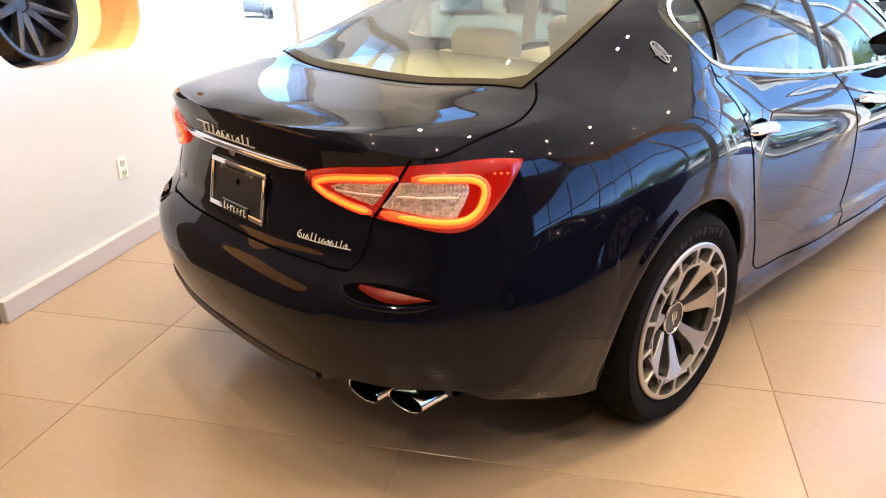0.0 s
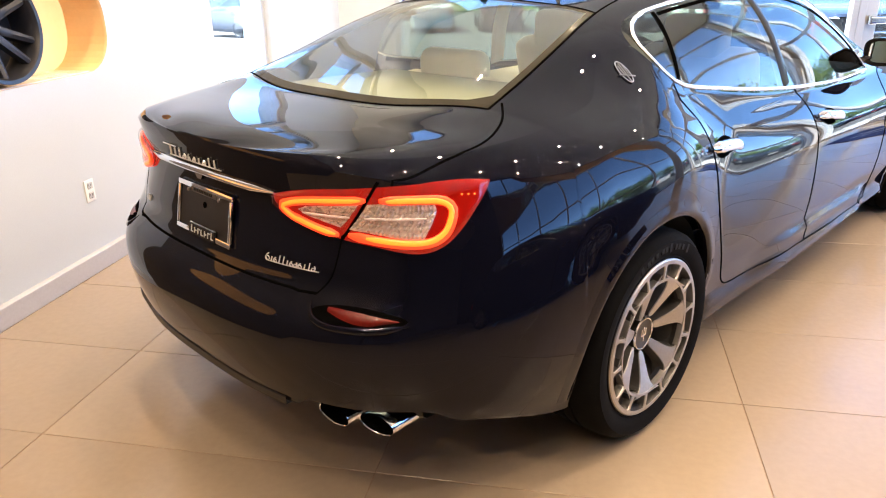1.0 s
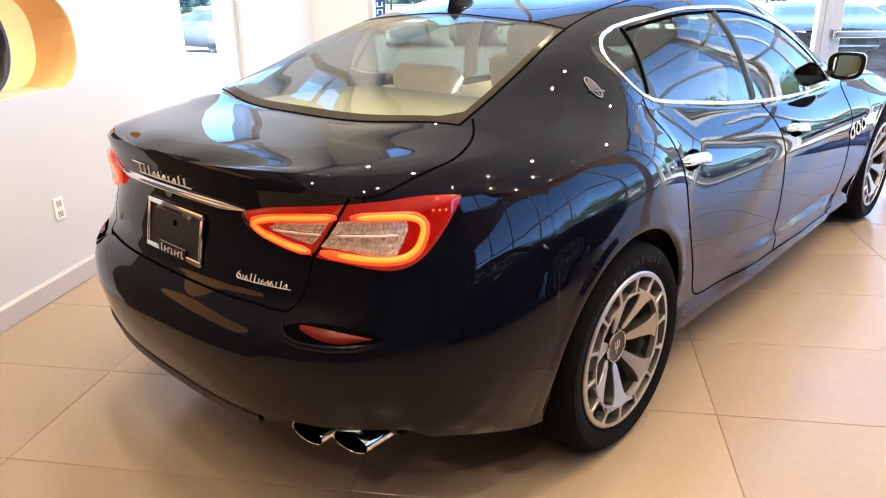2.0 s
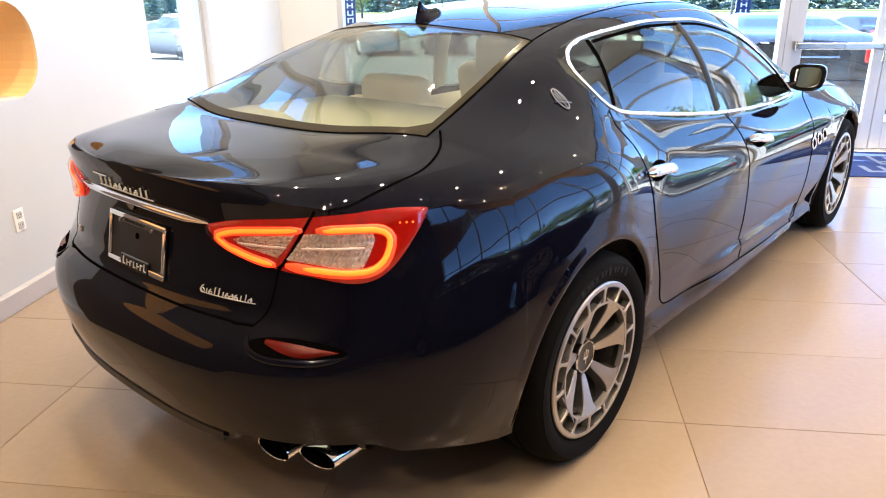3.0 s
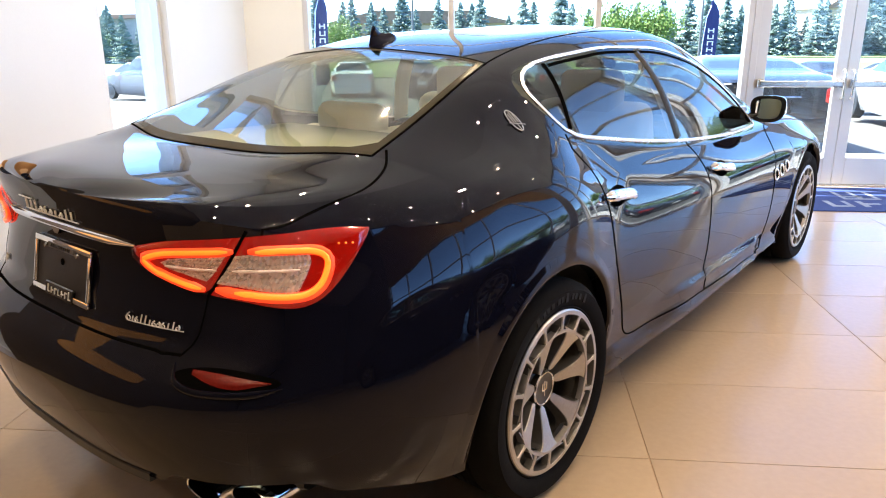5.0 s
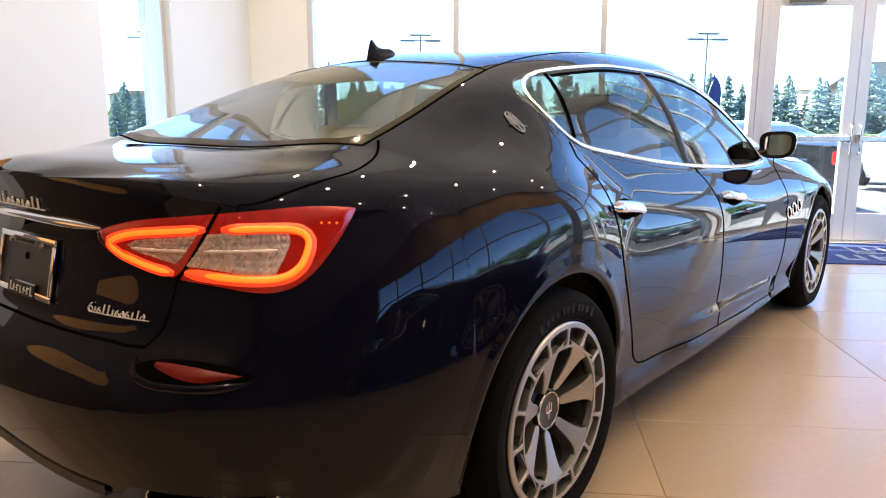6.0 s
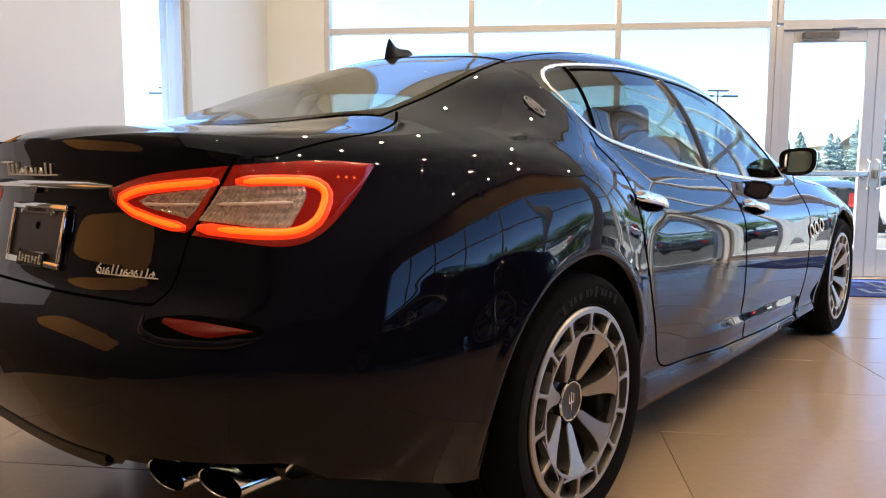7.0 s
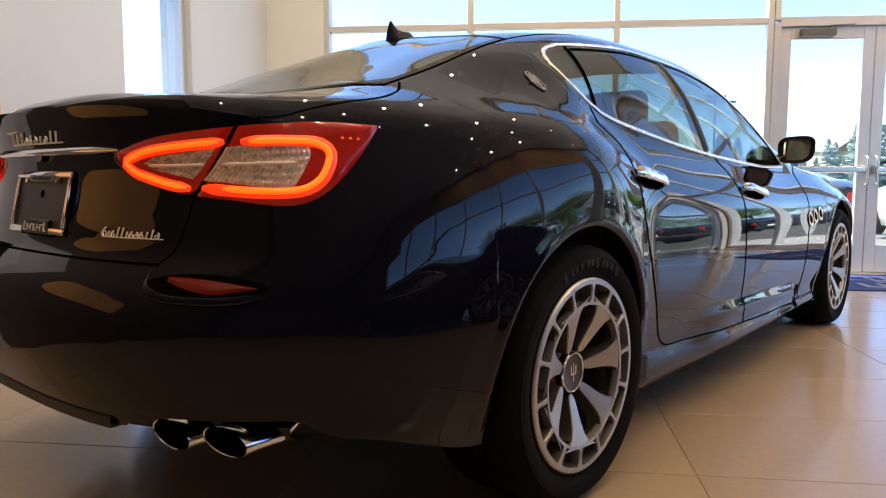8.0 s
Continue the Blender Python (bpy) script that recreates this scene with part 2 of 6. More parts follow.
M_TANWALL = material("tan_wall_paint", (0.42, 0.25, 0.10), rough=0.7, grain=0.03, scale=150, bump=0.03, stain=0.03)
M_DARKWALL = material("dark_wall_panel", (0.10, 0.075, 0.055), rough=0.6, grain=0.1, scale=30, stain=0.1)
M_CEIL = material("ceiling_paint", (0.80, 0.77, 0.72), rough=0.85, grain=0.04, scale=60, stain=0.05)
M_BASE = material("grey_baseboard", (0.46, 0.45, 0.46), rough=0.5, grain=0.05, scale=70)
M_ALU = material("clear_anodised_aluminium", (0.56, 0.56, 0.56), rough=0.42, metal=0.55, grain=0.05, scale=140, stain=0.05)
M_STEEL = material("brushed_steel", (0.55, 0.55, 0.55), rough=0.25, metal=1.0, grain=0.1, scale=160)
M_PANE = glass("clear_window_pane", (0.93, 0.96, 0.95), 1.45)
M_WHITEPLASTIC = material("white_plastic", (0.78, 0.78, 0.76), rough=0.35, grain=0.03, scale=100)
M_SOCKET = material("grey_socket_face", (0.50, 0.50, 0.49), rough=0.4, grain=0.03, scale=100)
M_MAT = material("blue_carpet", (0.012, 0.035, 0.16), rough=0.95, grain=0.3, scale=260, bump=0.35, stain=0.1)
M_MATMARK = material("grey_carpet_mark", (0.20, 0.25, 0.36), rough=0.95, grain=0.25, scale=260, bump=0.3)
M_MARBLE = material("pale_shelf_stone", (0.72, 0.64, 0.56), rough=0.25, grain=0.08, scale=40, stain=0.2, stain_scale=6)
M_NICHESIDE = material("amber_niche_paint", (0.74, 0.50, 0.24), rough=0.7, grain=0.04, scale=60, stain=0.05)
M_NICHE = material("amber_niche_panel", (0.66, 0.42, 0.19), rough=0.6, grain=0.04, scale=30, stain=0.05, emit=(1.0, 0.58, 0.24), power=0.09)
M_DOWNLIGHT = material("lit_downlight", (1, 0.9, 0.75), rough=0.5, emit=(1.0, 0.72, 0.45), power=1200.0)
M_ASPHALT = material("asphalt", (0.11, 0.105, 0.10), rough=0.9, grain=0.25, scale=30, bump=0.2, stain=0.2, stain_scale=0.4)
M_CONCRETE = material("pale_concrete", (0.46, 0.44, 0.41), rough=0.9, grain=0.12, scale=18, bump=0.1, stain=0.15, stain_scale=0.7)
M_GRASS = material("lawn", (0.13, 0.19, 0.045), rough=0.95, grain=0.4, scale=9, bump=0.4, stain=0.3, stain_scale=0.15)
M_SPRUCE = material("blue_spruce_needles", (0.17, 0.24, 0.215), rough=0.8, grain=0.4, scale=3, stain=0.3, stain_scale=0.8)
M_LEAF = material("green_leaves", (0.15, 0.24, 0.045), rough=0.7, grain=0.4, scale=4, stain=0.3, stain_scale=0.9)
M_BARK = material("bark", (0.10, 0.075, 0.055), rough=0.95, grain=0.4, scale=14, bump=0.4)
M_CARBLACK = material("black_car_paint", (0.016, 0.017, 0.021), rough=0.25, coat=1.0, metal=0.2, stain=0.05)
M_CARSILVER = material("silver_car_paint", (0.50, 0.51, 0.53), rough=0.3, coat=1.0, metal=0.5, stain=0.05)
M_CARWHITE = material("white_car_paint", (0.78, 0.78, 0.78), rough=0.3, coat=1.0, stain=0.05)
M_CARRED = material("red_car_paint", (0.35, 0.02, 0.02), rough=0.3, coat=1.0, stain=0.05)
M_FARGLASS = material("dark_car_window", (0.02, 0.025, 0.03), rough=0.04, coat=0.5, stain=0.05)
M_TAILRED = material("red_tail_lamp", (0.5, 0.02, 0.015), rough=0.15, coat=0.8, grain=0.2, scale=60)
M_BRICK = material("tan_facade", (0.42, 0.33, 0.26), rough=0.9, grain=0.2, scale=12, stain=0.15)
M_ROOF = material("brown_roof", (0.25, 0.16, 0.12), rough=0.9, grain=0.3, scale=10, stain=0.2)
M_BANNER = material("navy_banner", (0.012, 0.022, 0.10), rough=0.8, grain=0.1, scale=60)
M_POLE = material("grey_pole", (0.12, 0.12, 0.125), rough=0.5, metal=0.4, grain=0.1, scale=30)
M_PLATE = material("black_plate_recess", (0.008, 0.008, 0.010), rough=0.35, grain=0.1, scale=80, bump=0.05)
M_BADGE = material("bright_badge_metal", (0.80, 0.80, 0.80), rough=0.32, metal=0.55, stain=0.04, stain_scale=30)

# ---- the showroom: walls, floor, glazing ----
U0, U1, V0, V1, CEIL = -1.985, 6.7, -12.0, 4.65, 4.7
THICK = 0.25
WIN0, WIN1, WINTOP = 2.04, 2.996, 2.36         # opening in the side wall
NICHE0, NICHE1, NICHEZ0, NICHEZ1 = -0.13, 0.90, 1.0, 1.46
EAST1, EAST2 = 2.45, 3.15                      # a pier parts the eastern glazing
STORE0 = -1.40                                 # glazing of the end wall begins here


def round_rect(a0, b0, a1, b1, r, n=8):
    pts = []
    for ca, cb, s in ((a1 - r, b0 + r, -90), (a1 - r, b1 - r, 0), (a0 + r, b1 - r, 90), (a0 + r, b0 + r, 180)):
        for k in range(n + 1):
            t = radians(s + 90 * k / n)
            pts.append((ca + r * math.cos(t), cb + r * math.sin(t)))
    return pts


def side_wall():
    """White wall with the display niche and the window opening cut through."""
    bm = bmesh.new()
    for lo, hi in (((U0 - THICK, NICHE1 + 0.3, 0), (U0, WIN0, CEIL)),
                   ((U0 - THICK, WIN1, 0), (U0, V1 + THICK, CEIL)), ((U0 - THICK, WIN0, WINTOP), (U0, WIN1, WINTOP + 0.16)), ((U0 - THICK, WIN0, 3.98), (U0, WIN1, CEIL)),
                   ((U0 - THICK, NICHE0 - 0.3, 0), (U0, NICHE1 + 0.3, NICHEZ0 - 0.3)), ((U0 - THICK, NICHE0 - 0.3, NICHEZ1 + 0.3), (U0, NICHE1 + 0.3, CEIL))):
        box(bm, lo, hi)
    outer = round_rect(NICHE0 - 0.3, NICHEZ0 - 0.3, NICHE1 + 0.3, NICHEZ1 + 0.3, 0.0001)
    inner = round_rect(NICHE0, NICHEZ0, NICHE1, NICHEZ1, 0.20)
    hole = [(v, z) for v, z in inner]
    rows = [[(U0, *o) for o in outer], [(U0 + 0.0005, *h) for h in hole], [(U0 - 0.012, v + (0.10 - v) * 0.006, z) for v, z in hole], [(U0 - THICK, *h) for h in hole]]
    rows = [r + [r[0]] for r in rows]
    grid(bm, rows[:2])
    grid(bm, rows[1:], mat=1)
    return structure("wall_west", bm, [M_WALL, M_NICHESIDE], "smooth white painted showroom wall with a rounded display niche", ROOM, "wall")


side_wall()
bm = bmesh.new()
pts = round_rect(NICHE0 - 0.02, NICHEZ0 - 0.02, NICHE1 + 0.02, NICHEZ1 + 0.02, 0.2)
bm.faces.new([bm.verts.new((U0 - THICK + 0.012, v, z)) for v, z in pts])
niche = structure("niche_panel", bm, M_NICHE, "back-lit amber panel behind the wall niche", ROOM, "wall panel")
# Out of view: a glowing panel added for the amber streaks mirrored in the tail.
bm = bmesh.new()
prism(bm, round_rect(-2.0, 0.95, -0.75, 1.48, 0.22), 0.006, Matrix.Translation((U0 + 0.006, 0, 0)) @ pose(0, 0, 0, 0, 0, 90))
structure("niche_panel_back", bm, M_NICHEBACK, "unseen glowing amber panel added for streaks mirrored in the tail", ROOM, "wall panel")
structure("niche_shelf", new_box((U0 - THICK, NICHE0 + 0.14, NICHEZ0 - 0.035), (U0 - 0.014, NICHE1 - 0.17, NICHEZ0 + 0.006), 0.004), M_MARBLE, "pale stone shelf along the bottom of the niche", ROOM, "shelf")

bm = bmesh.new()
box(bm, (U0 - THICK, V1, 0), (STORE0, V1 + THICK, CEIL))
structure("wall_north_return", bm, M_CREAM, "cream painted wall beside the glazed front", ROOM, "wall")
structure("wall_east", new_box((U1, V0, 0), (U1 + THICK, -6.03, CEIL)), M_DARKWALL, "unseen dark brown wall closing the back of the showroom", ROOM, "wall")
# Unseen stretch of the west wall, made dark so the tail mirrors black round the amber.
structure("wall_west_back", new_box((U0 - THICK, V0, 0), (U0, NICHE0 - 0.3, CEIL)), M_DARKWALL, "unseen dark brown wall closing the back of the showroom", ROOM, "wall")
structure("wall_south", new_box((U0 - THICK, V0 - THICK, 0), (U1 + THICK, V0, CEIL)), M_DARKWALL, "unseen dark brown wall closing the back of the showroom", ROOM, "wall")
structure("wall_east_head", new_box((U1, -6.03, 3.53), (U1 + THICK, EAST1, CEIL)), M_TANWALL, "tan painted wall over the tall glazing", ROOM, "wall")
structure("wall_east_pier", new_box((U1, EAST1, 0), (U1 + THICK, EAST2, CEIL)), M_PIER, "grey painted pier between the glazed bays", ROOM, "wall")
structure("wall_corner_post", new_box((U1, V1 - 0.16, 0), (U1 + THICK, V1 + THICK, CEIL)), M_BASE, "grey painted post at the corner of the showroom", ROOM, "wall")
structure("ceiling", new_box((U0 - THICK, V0 - THICK, CEIL), (U1 + THICK, V1 + THICK, CEIL + 0.2)), M_CEIL, "off-white plain showroom ceiling", ROOM, "ceiling")
bm = bmesh.new()
for a, b in ((NICHE0 - 0.3, WIN0), (WIN1, V1)):
    box(bm, (U0, a, 0.0), (U0 + 0.038, b, 0.102), 0.004, 1)
box(bm, (U0 + 0.038, V1 - 0.038, 0.0), (STORE0, V1, 0.102), 0.004, 1)
structure("baseboard", bm, M_BASE, "low blue-grey skirting along the wall", ROOM, "skirting")


def glazing(name, label, along, fixed, a_list, z_list, bar=0.055, deep=0.11):
    """A storefront of aluminium bars and panes along u or v; each bar and each pane is a part."""
    unit = thing(name, ROOM, label, "window", kind="structure")

    def put(a0, a1, z0, z1, d0, d1):
        return ((a0, fixed + d0, z0), (a1, fixed + d1, z1)) if along == "u" else ((fixed + d0, a0, z0), (fixed + d1, a1, z1))
    for a in a_list:
        part("mullion", new_box(*put(a - bar / 2, a + bar / 2, z_list[0], z_list[-1], 0.0, deep), 0.003, 1), M_ALU, unit)
    for z in z_list:
        for a0, a1 in zip(a_list, a_list[1:]):
            part("transom", new_box(*put(a0 + bar / 2, a1 - bar / 2, z - bar / 2 if z > 0.05 else 0.0, z + bar / 2, 0.004, deep - 0.004), 0.003, 1), M_ALU, unit)
    for z0, z1 in zip(z_list, z_list[1:]):
        for a0, a1 in zip(a_list, a_list[1:]):
            pane = part("pane", new_box(*put(a0 + bar / 2 - 0.008, a1 - bar / 2 + 0.008, z0 + bar / 2 - 0.008, z1 - bar / 2 + 0.008, deep / 2 - 0.003, deep / 2 + 0.003)), M_PANE, unit)
            pane.visible_shadow = False
    return unit


glazing("window_1", "tall aluminium-framed window in the white side wall", "v", U0 - 0.16, [WIN0 + 0.028, WIN1 - 0.028], [0.03, WINTOP - 0.028])
glazing("window_6", "upper aluminium-framed window in the white side wall", "v", U0 - 0.16, [WIN0 + 0.028, WIN1 - 0.028], [WINTOP + 0.188, 3.22, 3.952], 0.08)
glazing("window_2", "aluminium storefront glazing over a parking lot", "u", V1, [-1.372, 0.05, 1.44, 2.83], [0.03, 2.335, 3.5, CEIL - 0.06])
glazing("window_3", "aluminium transom and side light beside the entrance doors", "u", V1, [4.79, 5.72, 6.65], [0.03, 2.335, 3.5, CEIL - 0.06], 0.075)
glazing("window_4", "aluminium transom window over the entrance doors", "u", V1, [2.89, 4.73], [2.335, 3.5, CEIL - 0.06])
glazing("window_5", "tall aluminium curtain wall along the lot", "v", U1, [-6.0 + k * (EAST1 + 5.97) / 6 for k in range(7)], [0.03, 1.17, 2.335, 3.5])
glazing("window_7", "tall aluminium glazing in the corner bay of the showroom", "v", U1, [EAST2 + 0.05, V1 - 0.21], [0.05, 1.17, 2.335, 3.5, CEIL - 0.06], 0.09)


def entrance_door(name, u0, u1, handle_u):
    """A glazed aluminium door leaf with stiles, rails, pull handle and push bar."""
    door = thing(name, ROOM, "narrow-stile aluminium glass entrance door, closed", "door", "entrance doors", kind="structure")
    y0, y1 = V1 + 0.03, V1 + 0.075
    part("stile", new_box((u0, y0, 0.01), (u0 + 0.10, y1, 2.27), 0.004, 1), M_ALU, door)
    part("stile", new_box((u1 - 0.10, y0, 0.01), (u1, y1, 2.27), 0.004, 1), M_ALU, door)
    part("bottom_rail", new_box((u0 + 0.10, y0, 0.01), (u1 - 0.10, y1, 0.27), 0.004, 1), M_ALU, door)
    part("top_rail", new_box((u0 + 0.10, y0, 2.165), (u1 - 0.10, y1, 2.27), 0.004, 1), M_ALU, door)
    pane = part("pane", new_box((u0 + 0.095, y0 + 0.02, 0.265), (u1 - 0.095, y0 + 0.026, 2.17)), M_PANE, door)
    pane.visible_shadow = False
    bar = bmesh.new()
    box(bm := bar, (u0 + 0.03, V1 - 0.045, 0.940), (u1 - 0.03, V1 - 0.012, 1.000), 0.012, 2)
    for a in (u0 + 0.05, u1 - 0.05):
        box(bm, (a - 0.03, V1 - 0.03, 0.930), (a + 0.03, y0, 1.010), 0.006, 1)
    part("push_bar", bar, M_STEEL, door, "brushed steel push bar")
    h = bmesh.new()
    tube(h, [(handle_u, V1 - 0.005, 0.83), (handle_u, V1 - 0.05, 0.85), (handle_u, V1 - 0.05, 1.08), (handle_u, V1 - 0.005, 1.10)], 0.011, 10)
    part("pull_handle", h, M_STEEL, door, "brushed steel pull handle", True)
    return door


entrance_door("door_1", 2.925, 3.755, 3.72)
entrance_door("door_2", 3.762, 4.592, 3.80)
bm = bmesh.new()
box(bm, (2.86, V1 - 0.005, 0), (2.92, V1 + 0.115, 2.31), 0.003, 1)
box(bm, (4.60, V1 - 0.005, 0), (4.76, V1 + 0.115, 2.31), 0.003, 1)
box(bm, (2.92, V1 - 0.005, 2.275), (4.60, V1 + 0.115, 2.31), 0.003, 1)
box(bm, (2.92, V1 - 0.002, 0.0), (4.60, V1 + 0.115, 0.008), 0.002, 1)
structure("door_frame", bm, M_ALU, "wide aluminium frame round the double doors", ROOM, "door frame")
closer = thing("door_closer", ROOM @ pose(3.11, V1, 2.215), "grey metal door closer fixed to the top rail", "door closer")
part("housing", new_box((-0.02, -0.05, -0.035), (0.28, 0.03, 0.035), 0.01), M_POLE, closer)
a = bmesh.new()
tube(a, [(0.22, -0.03, 0.035), (0.22, -0.03, 0.055), (0.42, -0.04, 0.06), (0.45, 0.0, 0.07)], 0.008, 8)
part("arm", a, M_STEEL, closer, "", True)

# ---- floor ----
structure("floor", new_box((U0 - THICK, V0 - THICK, -0.2), (U1 + THICK, V1 + THICK, -0.0025)), M_GROUT, "floor of large beige porcelain tiles with thin brown joints", ROOM, "floor")

# ---- ceiling lights ----
def downlights():
    ring = bmesh.new()
    lathe(ring, [(0.0195, -0.001), (0.036, -0.008), (0.082, -0.006), (0.085, 0.0)], 24)
    lamp = thing("ceiling_light", ROOM @ pose(0.5, -1.0, CEIL - 0.002), "small round recessed ceiling downlight, lit", "ceiling light", "recessed ceiling lights")
    part("trim_ring", ring, M_WHITEPLASTIC, lamp, "", True)
    disc = bmesh.new()
    bmesh.ops.create_circle(disc, cap_ends=True, segments=12, radius=0.0195, matrix=pose(0, 0, -0.003, 180))
    part("lamp_face", disc, M_DOWNLIGHT, lamp, "glowing lamp face")
    for i in range(5):
        # j = 4 and 5 are unseen extra lamps, added to fill the shadow behind the bumper
        for j in range(6 if i < 2 else 4):
            u, v = -1.0 + 1.75 * i, 3.2 - 1.6 * j
            if (i, j) != (0, 0):
                copy_thing(lamp, ROOM @ pose(u, v, CEIL - 0.002))
    lamp.matrix_basis = ROOM @ pose(-1.0, 3.2, CEIL - 0.002)


downlights()

# ---- the saloon ----
# y runs forward, the rear axle stands over y = 0
AXLE, TYRE_R, ARCH_R = 3.171, 0.354, 0.402
PLAN_N, PLAN_A, PLAN_B = 2.85, 0.955, 1.0
FRONT_Y, FRONT_A, FRONT_B, FRONT_N = 3.30, 0.905, 0.79, 2.5

base_side = Curve((0.0, 0.955), (0.2, 0.944), (0.4, 0.919), (0.56, 0.9115), (0.9, 0.9105), (1.4, 0.9075), (1.9, 0.901), (2.3, 0.898), (2.9, 0.906), (3.3, 0.905))


def plan(y):
    """Half width of the base outline at y."""
    if y < 0:
        return PLAN_A * max(1 - (-y / PLAN_B) ** PLAN_N, 0) ** (1 / PLAN_N)
    if y < FRONT_Y:
        return base_side(y)
    return FRONT_A * max(1 - ((y - FRONT_Y) / FRONT_B) ** FRONT_N, 0) ** (1 / FRONT_N)


o_rear = Soft((0.18, -0.13), (0.28, -0.020), (0.32, 0.030), (0.36, 0.047), (0.42, 0.071), (0.50, 0.091), (0.57, 0.098), (0.625, 0.092), (0.665, 0.073), (0.69, 0.046),
              (0.705, 0.018), (0.73, 0.006), (0.78, -0.004), (0.83, -0.018), (0.90, -0.028), (0.965, -0.022), (1.04, -0.010))
o_side = Curve((0.13, -0.105), (0.165, -0.070), (0.19, -0.044), (0.25, -0.033), (0.33, -0.020), (0.44, 0.004), (0.56, 0.014), (0.66, 0.014), (0.74, 0.008))
z_top = Curve((-1.0, 1.032), (-0.93, 1.020), (-0.85, 0.998), (-0.633, 0.985), (-0.39, 0.997), (0.0, 1.028), (0.33, 1.050), (1.0, 0.975), (1.45, 0.940),
              (2.2, 0.912), (3.17, 0.890), (3.6, 0.825), (4.09, 0.68))
o_top = Curve((-1.0, -0.010), (-0.93, -0.012), (-0.85, -0.027), (-0.633, -0.058), (-0.39, -0.066), (0.0, -0.080), (0.33, -0.135), (0.62, -0.138), (1.0, -0.118), (1.45, -0.098),
              (2.2, -0.10), (3.17, -0.11), (3.6, -0.10), (4.09, -0.04))
k_x = Curve((-0.62, 0.615), (-0.42, 0.632), (-0.1, 0.612), (0.1, 0.588), (0.3, 0.552), (0.7, 0.540), (1.26, 0.520), (1.7, 0.555), (2.0, 0.63), (2.3, 0.695), (2.7, 0.735), (3.17, 0.62), (3.6, 0.56))
# the boot and the glass meet in a crease at GLASS_R0, so each has its own run
GLASS_R0, GLASS_R1 = -0.30, 0.30
k_boot = Curve((-1.0, 1.036), (-0.93, 1.047), (-0.85, 1.052), (-0.62, 1.060), (-0.42, 1.079), (-0.30, 1.100))
k_roof = Curve((-0.30, 1.100), (-0.1, 1.162), (0.1, 1.240), (0.3, 1.310), (0.7, 1.388), (1.26, 1.413), (1.7, 1.360), (2.0, 1.225),
               (2.3, 1.075), (2.7, 0.955), (3.17, 0.925), (3.6, 0.865), (4.09, 0.70))
c_boot = Curve((-1.0, 1.040), (-0.93, 1.068), (-0.85, 1.078), (-0.62, 1.084), (-0.30, 1.092))
c_roof = Curve((-0.30, 1.092), (-0.1, 1.188), (0.1, 1.290), (0.3, 1.372), (0.7, 1.430), (1.26, 1.458), (1.7, 1.430), (2.0, 1.335),
               (2.3, 1.185), (2.7, 1.010), (3.17, 0.955), (3.6, 0.895), (4.09, 0.72))


def k_z(y):
    return k_boot(y) if y < GLASS_R0 else k_roof(y)


def c_z(y):
    return c_boot(y) if y < GLASS_R0 else c_roof(y)


bow = Curve((-1.0, 0.0), (-0.7, -0.07), (-0.30, -0.25), (-0.1, -0.215), (0.1, -0.155), (0.3, -0.10), (0.8, -0.02), (1.5, 0.06), (2.3, 0.19), (2.7, 0.22), (3.3, 0.06), (4.09, 0.0))
DLO0, DLO1 = 0.237, 2.33
dlo_b = Soft((0.237, 1.224), (0.245, 1.199), (0.262, 1.171), (0.30, 1.132), (0.36, 1.097), (0.45, 1.075), (0.6, 1.053), (1.0, 1.002), (1.45, 0.963), (2.0, 0.940), (2.33, 0.943))
dlo_t = Soft((0.237, 1.226), (0.241, 1.241), (0.25, 1.255), (0.27, 1.272), (0.31, 1.293), (0.40, 1.318), (0.6, 1.342), (0.9, 1.362), (1.26, 1.357), (1.6, 1.310), (2.0, 1.155), (2.33, 0.950))


o_bulk = Curve((0.15, -0.11), (0.28, -0.012), (0.36, 0.037), (0.45, 0.064), (0.57, 0.077), (0.70, 0.050), (0.83, 0.004), (0.93, -0.018), (1.04, -0.014))


def rear_weight(y):
    return smooth01((-0.28 - y) / 0.62)


def ledge_weight(y):
    """Where the bumper's upper ledge is sharp: across the tail, fading round the corners."""
    return smooth01((-0.80 - y) / 0.13)


def arch_floor(y):
    """Height of the wheel-arch edge at y, or None."""
    for c in (0.0, AXLE):
        if abs(y - c) < ARCH_R:
            return 0.355 + math.sqrt(max(ARCH_R ** 2 - (y - c) ** 2, 0))
    return None


def sill_flare(y, z):
    """The sculpted step along the foot of the doors."""
    grow = smooth01((y - 0.80) / 0.5) * smooth01((2.42 - y) / 0.2)
    line = 0.415 - 0.040 * (y - 0.8)
    facet = min(max((line - z) / 0.042, 0.0), 1.0)
    ledge = smooth01((y - 0.42) / 0.1) * smooth01((3.3 - y) / 0.1) * smooth01((0.296 - 0.0345 * (y - 0.72) - z) / 0.010)
    return (0.023 * grow * facet + 0.012 * ledge) * smooth01((z - 0.15) / 0.08)


# how steeply the flank rolls over at the shoulder: softly on the wing, sharply in the hollow behind the door
hip_roll = Soft((-1.0, 0.58), (-0.25, 0.58), (0.12, 1.25), (0.32, 1.30), (0.62, 0.88), (1.0, 0.85), (4.1, 0.85))


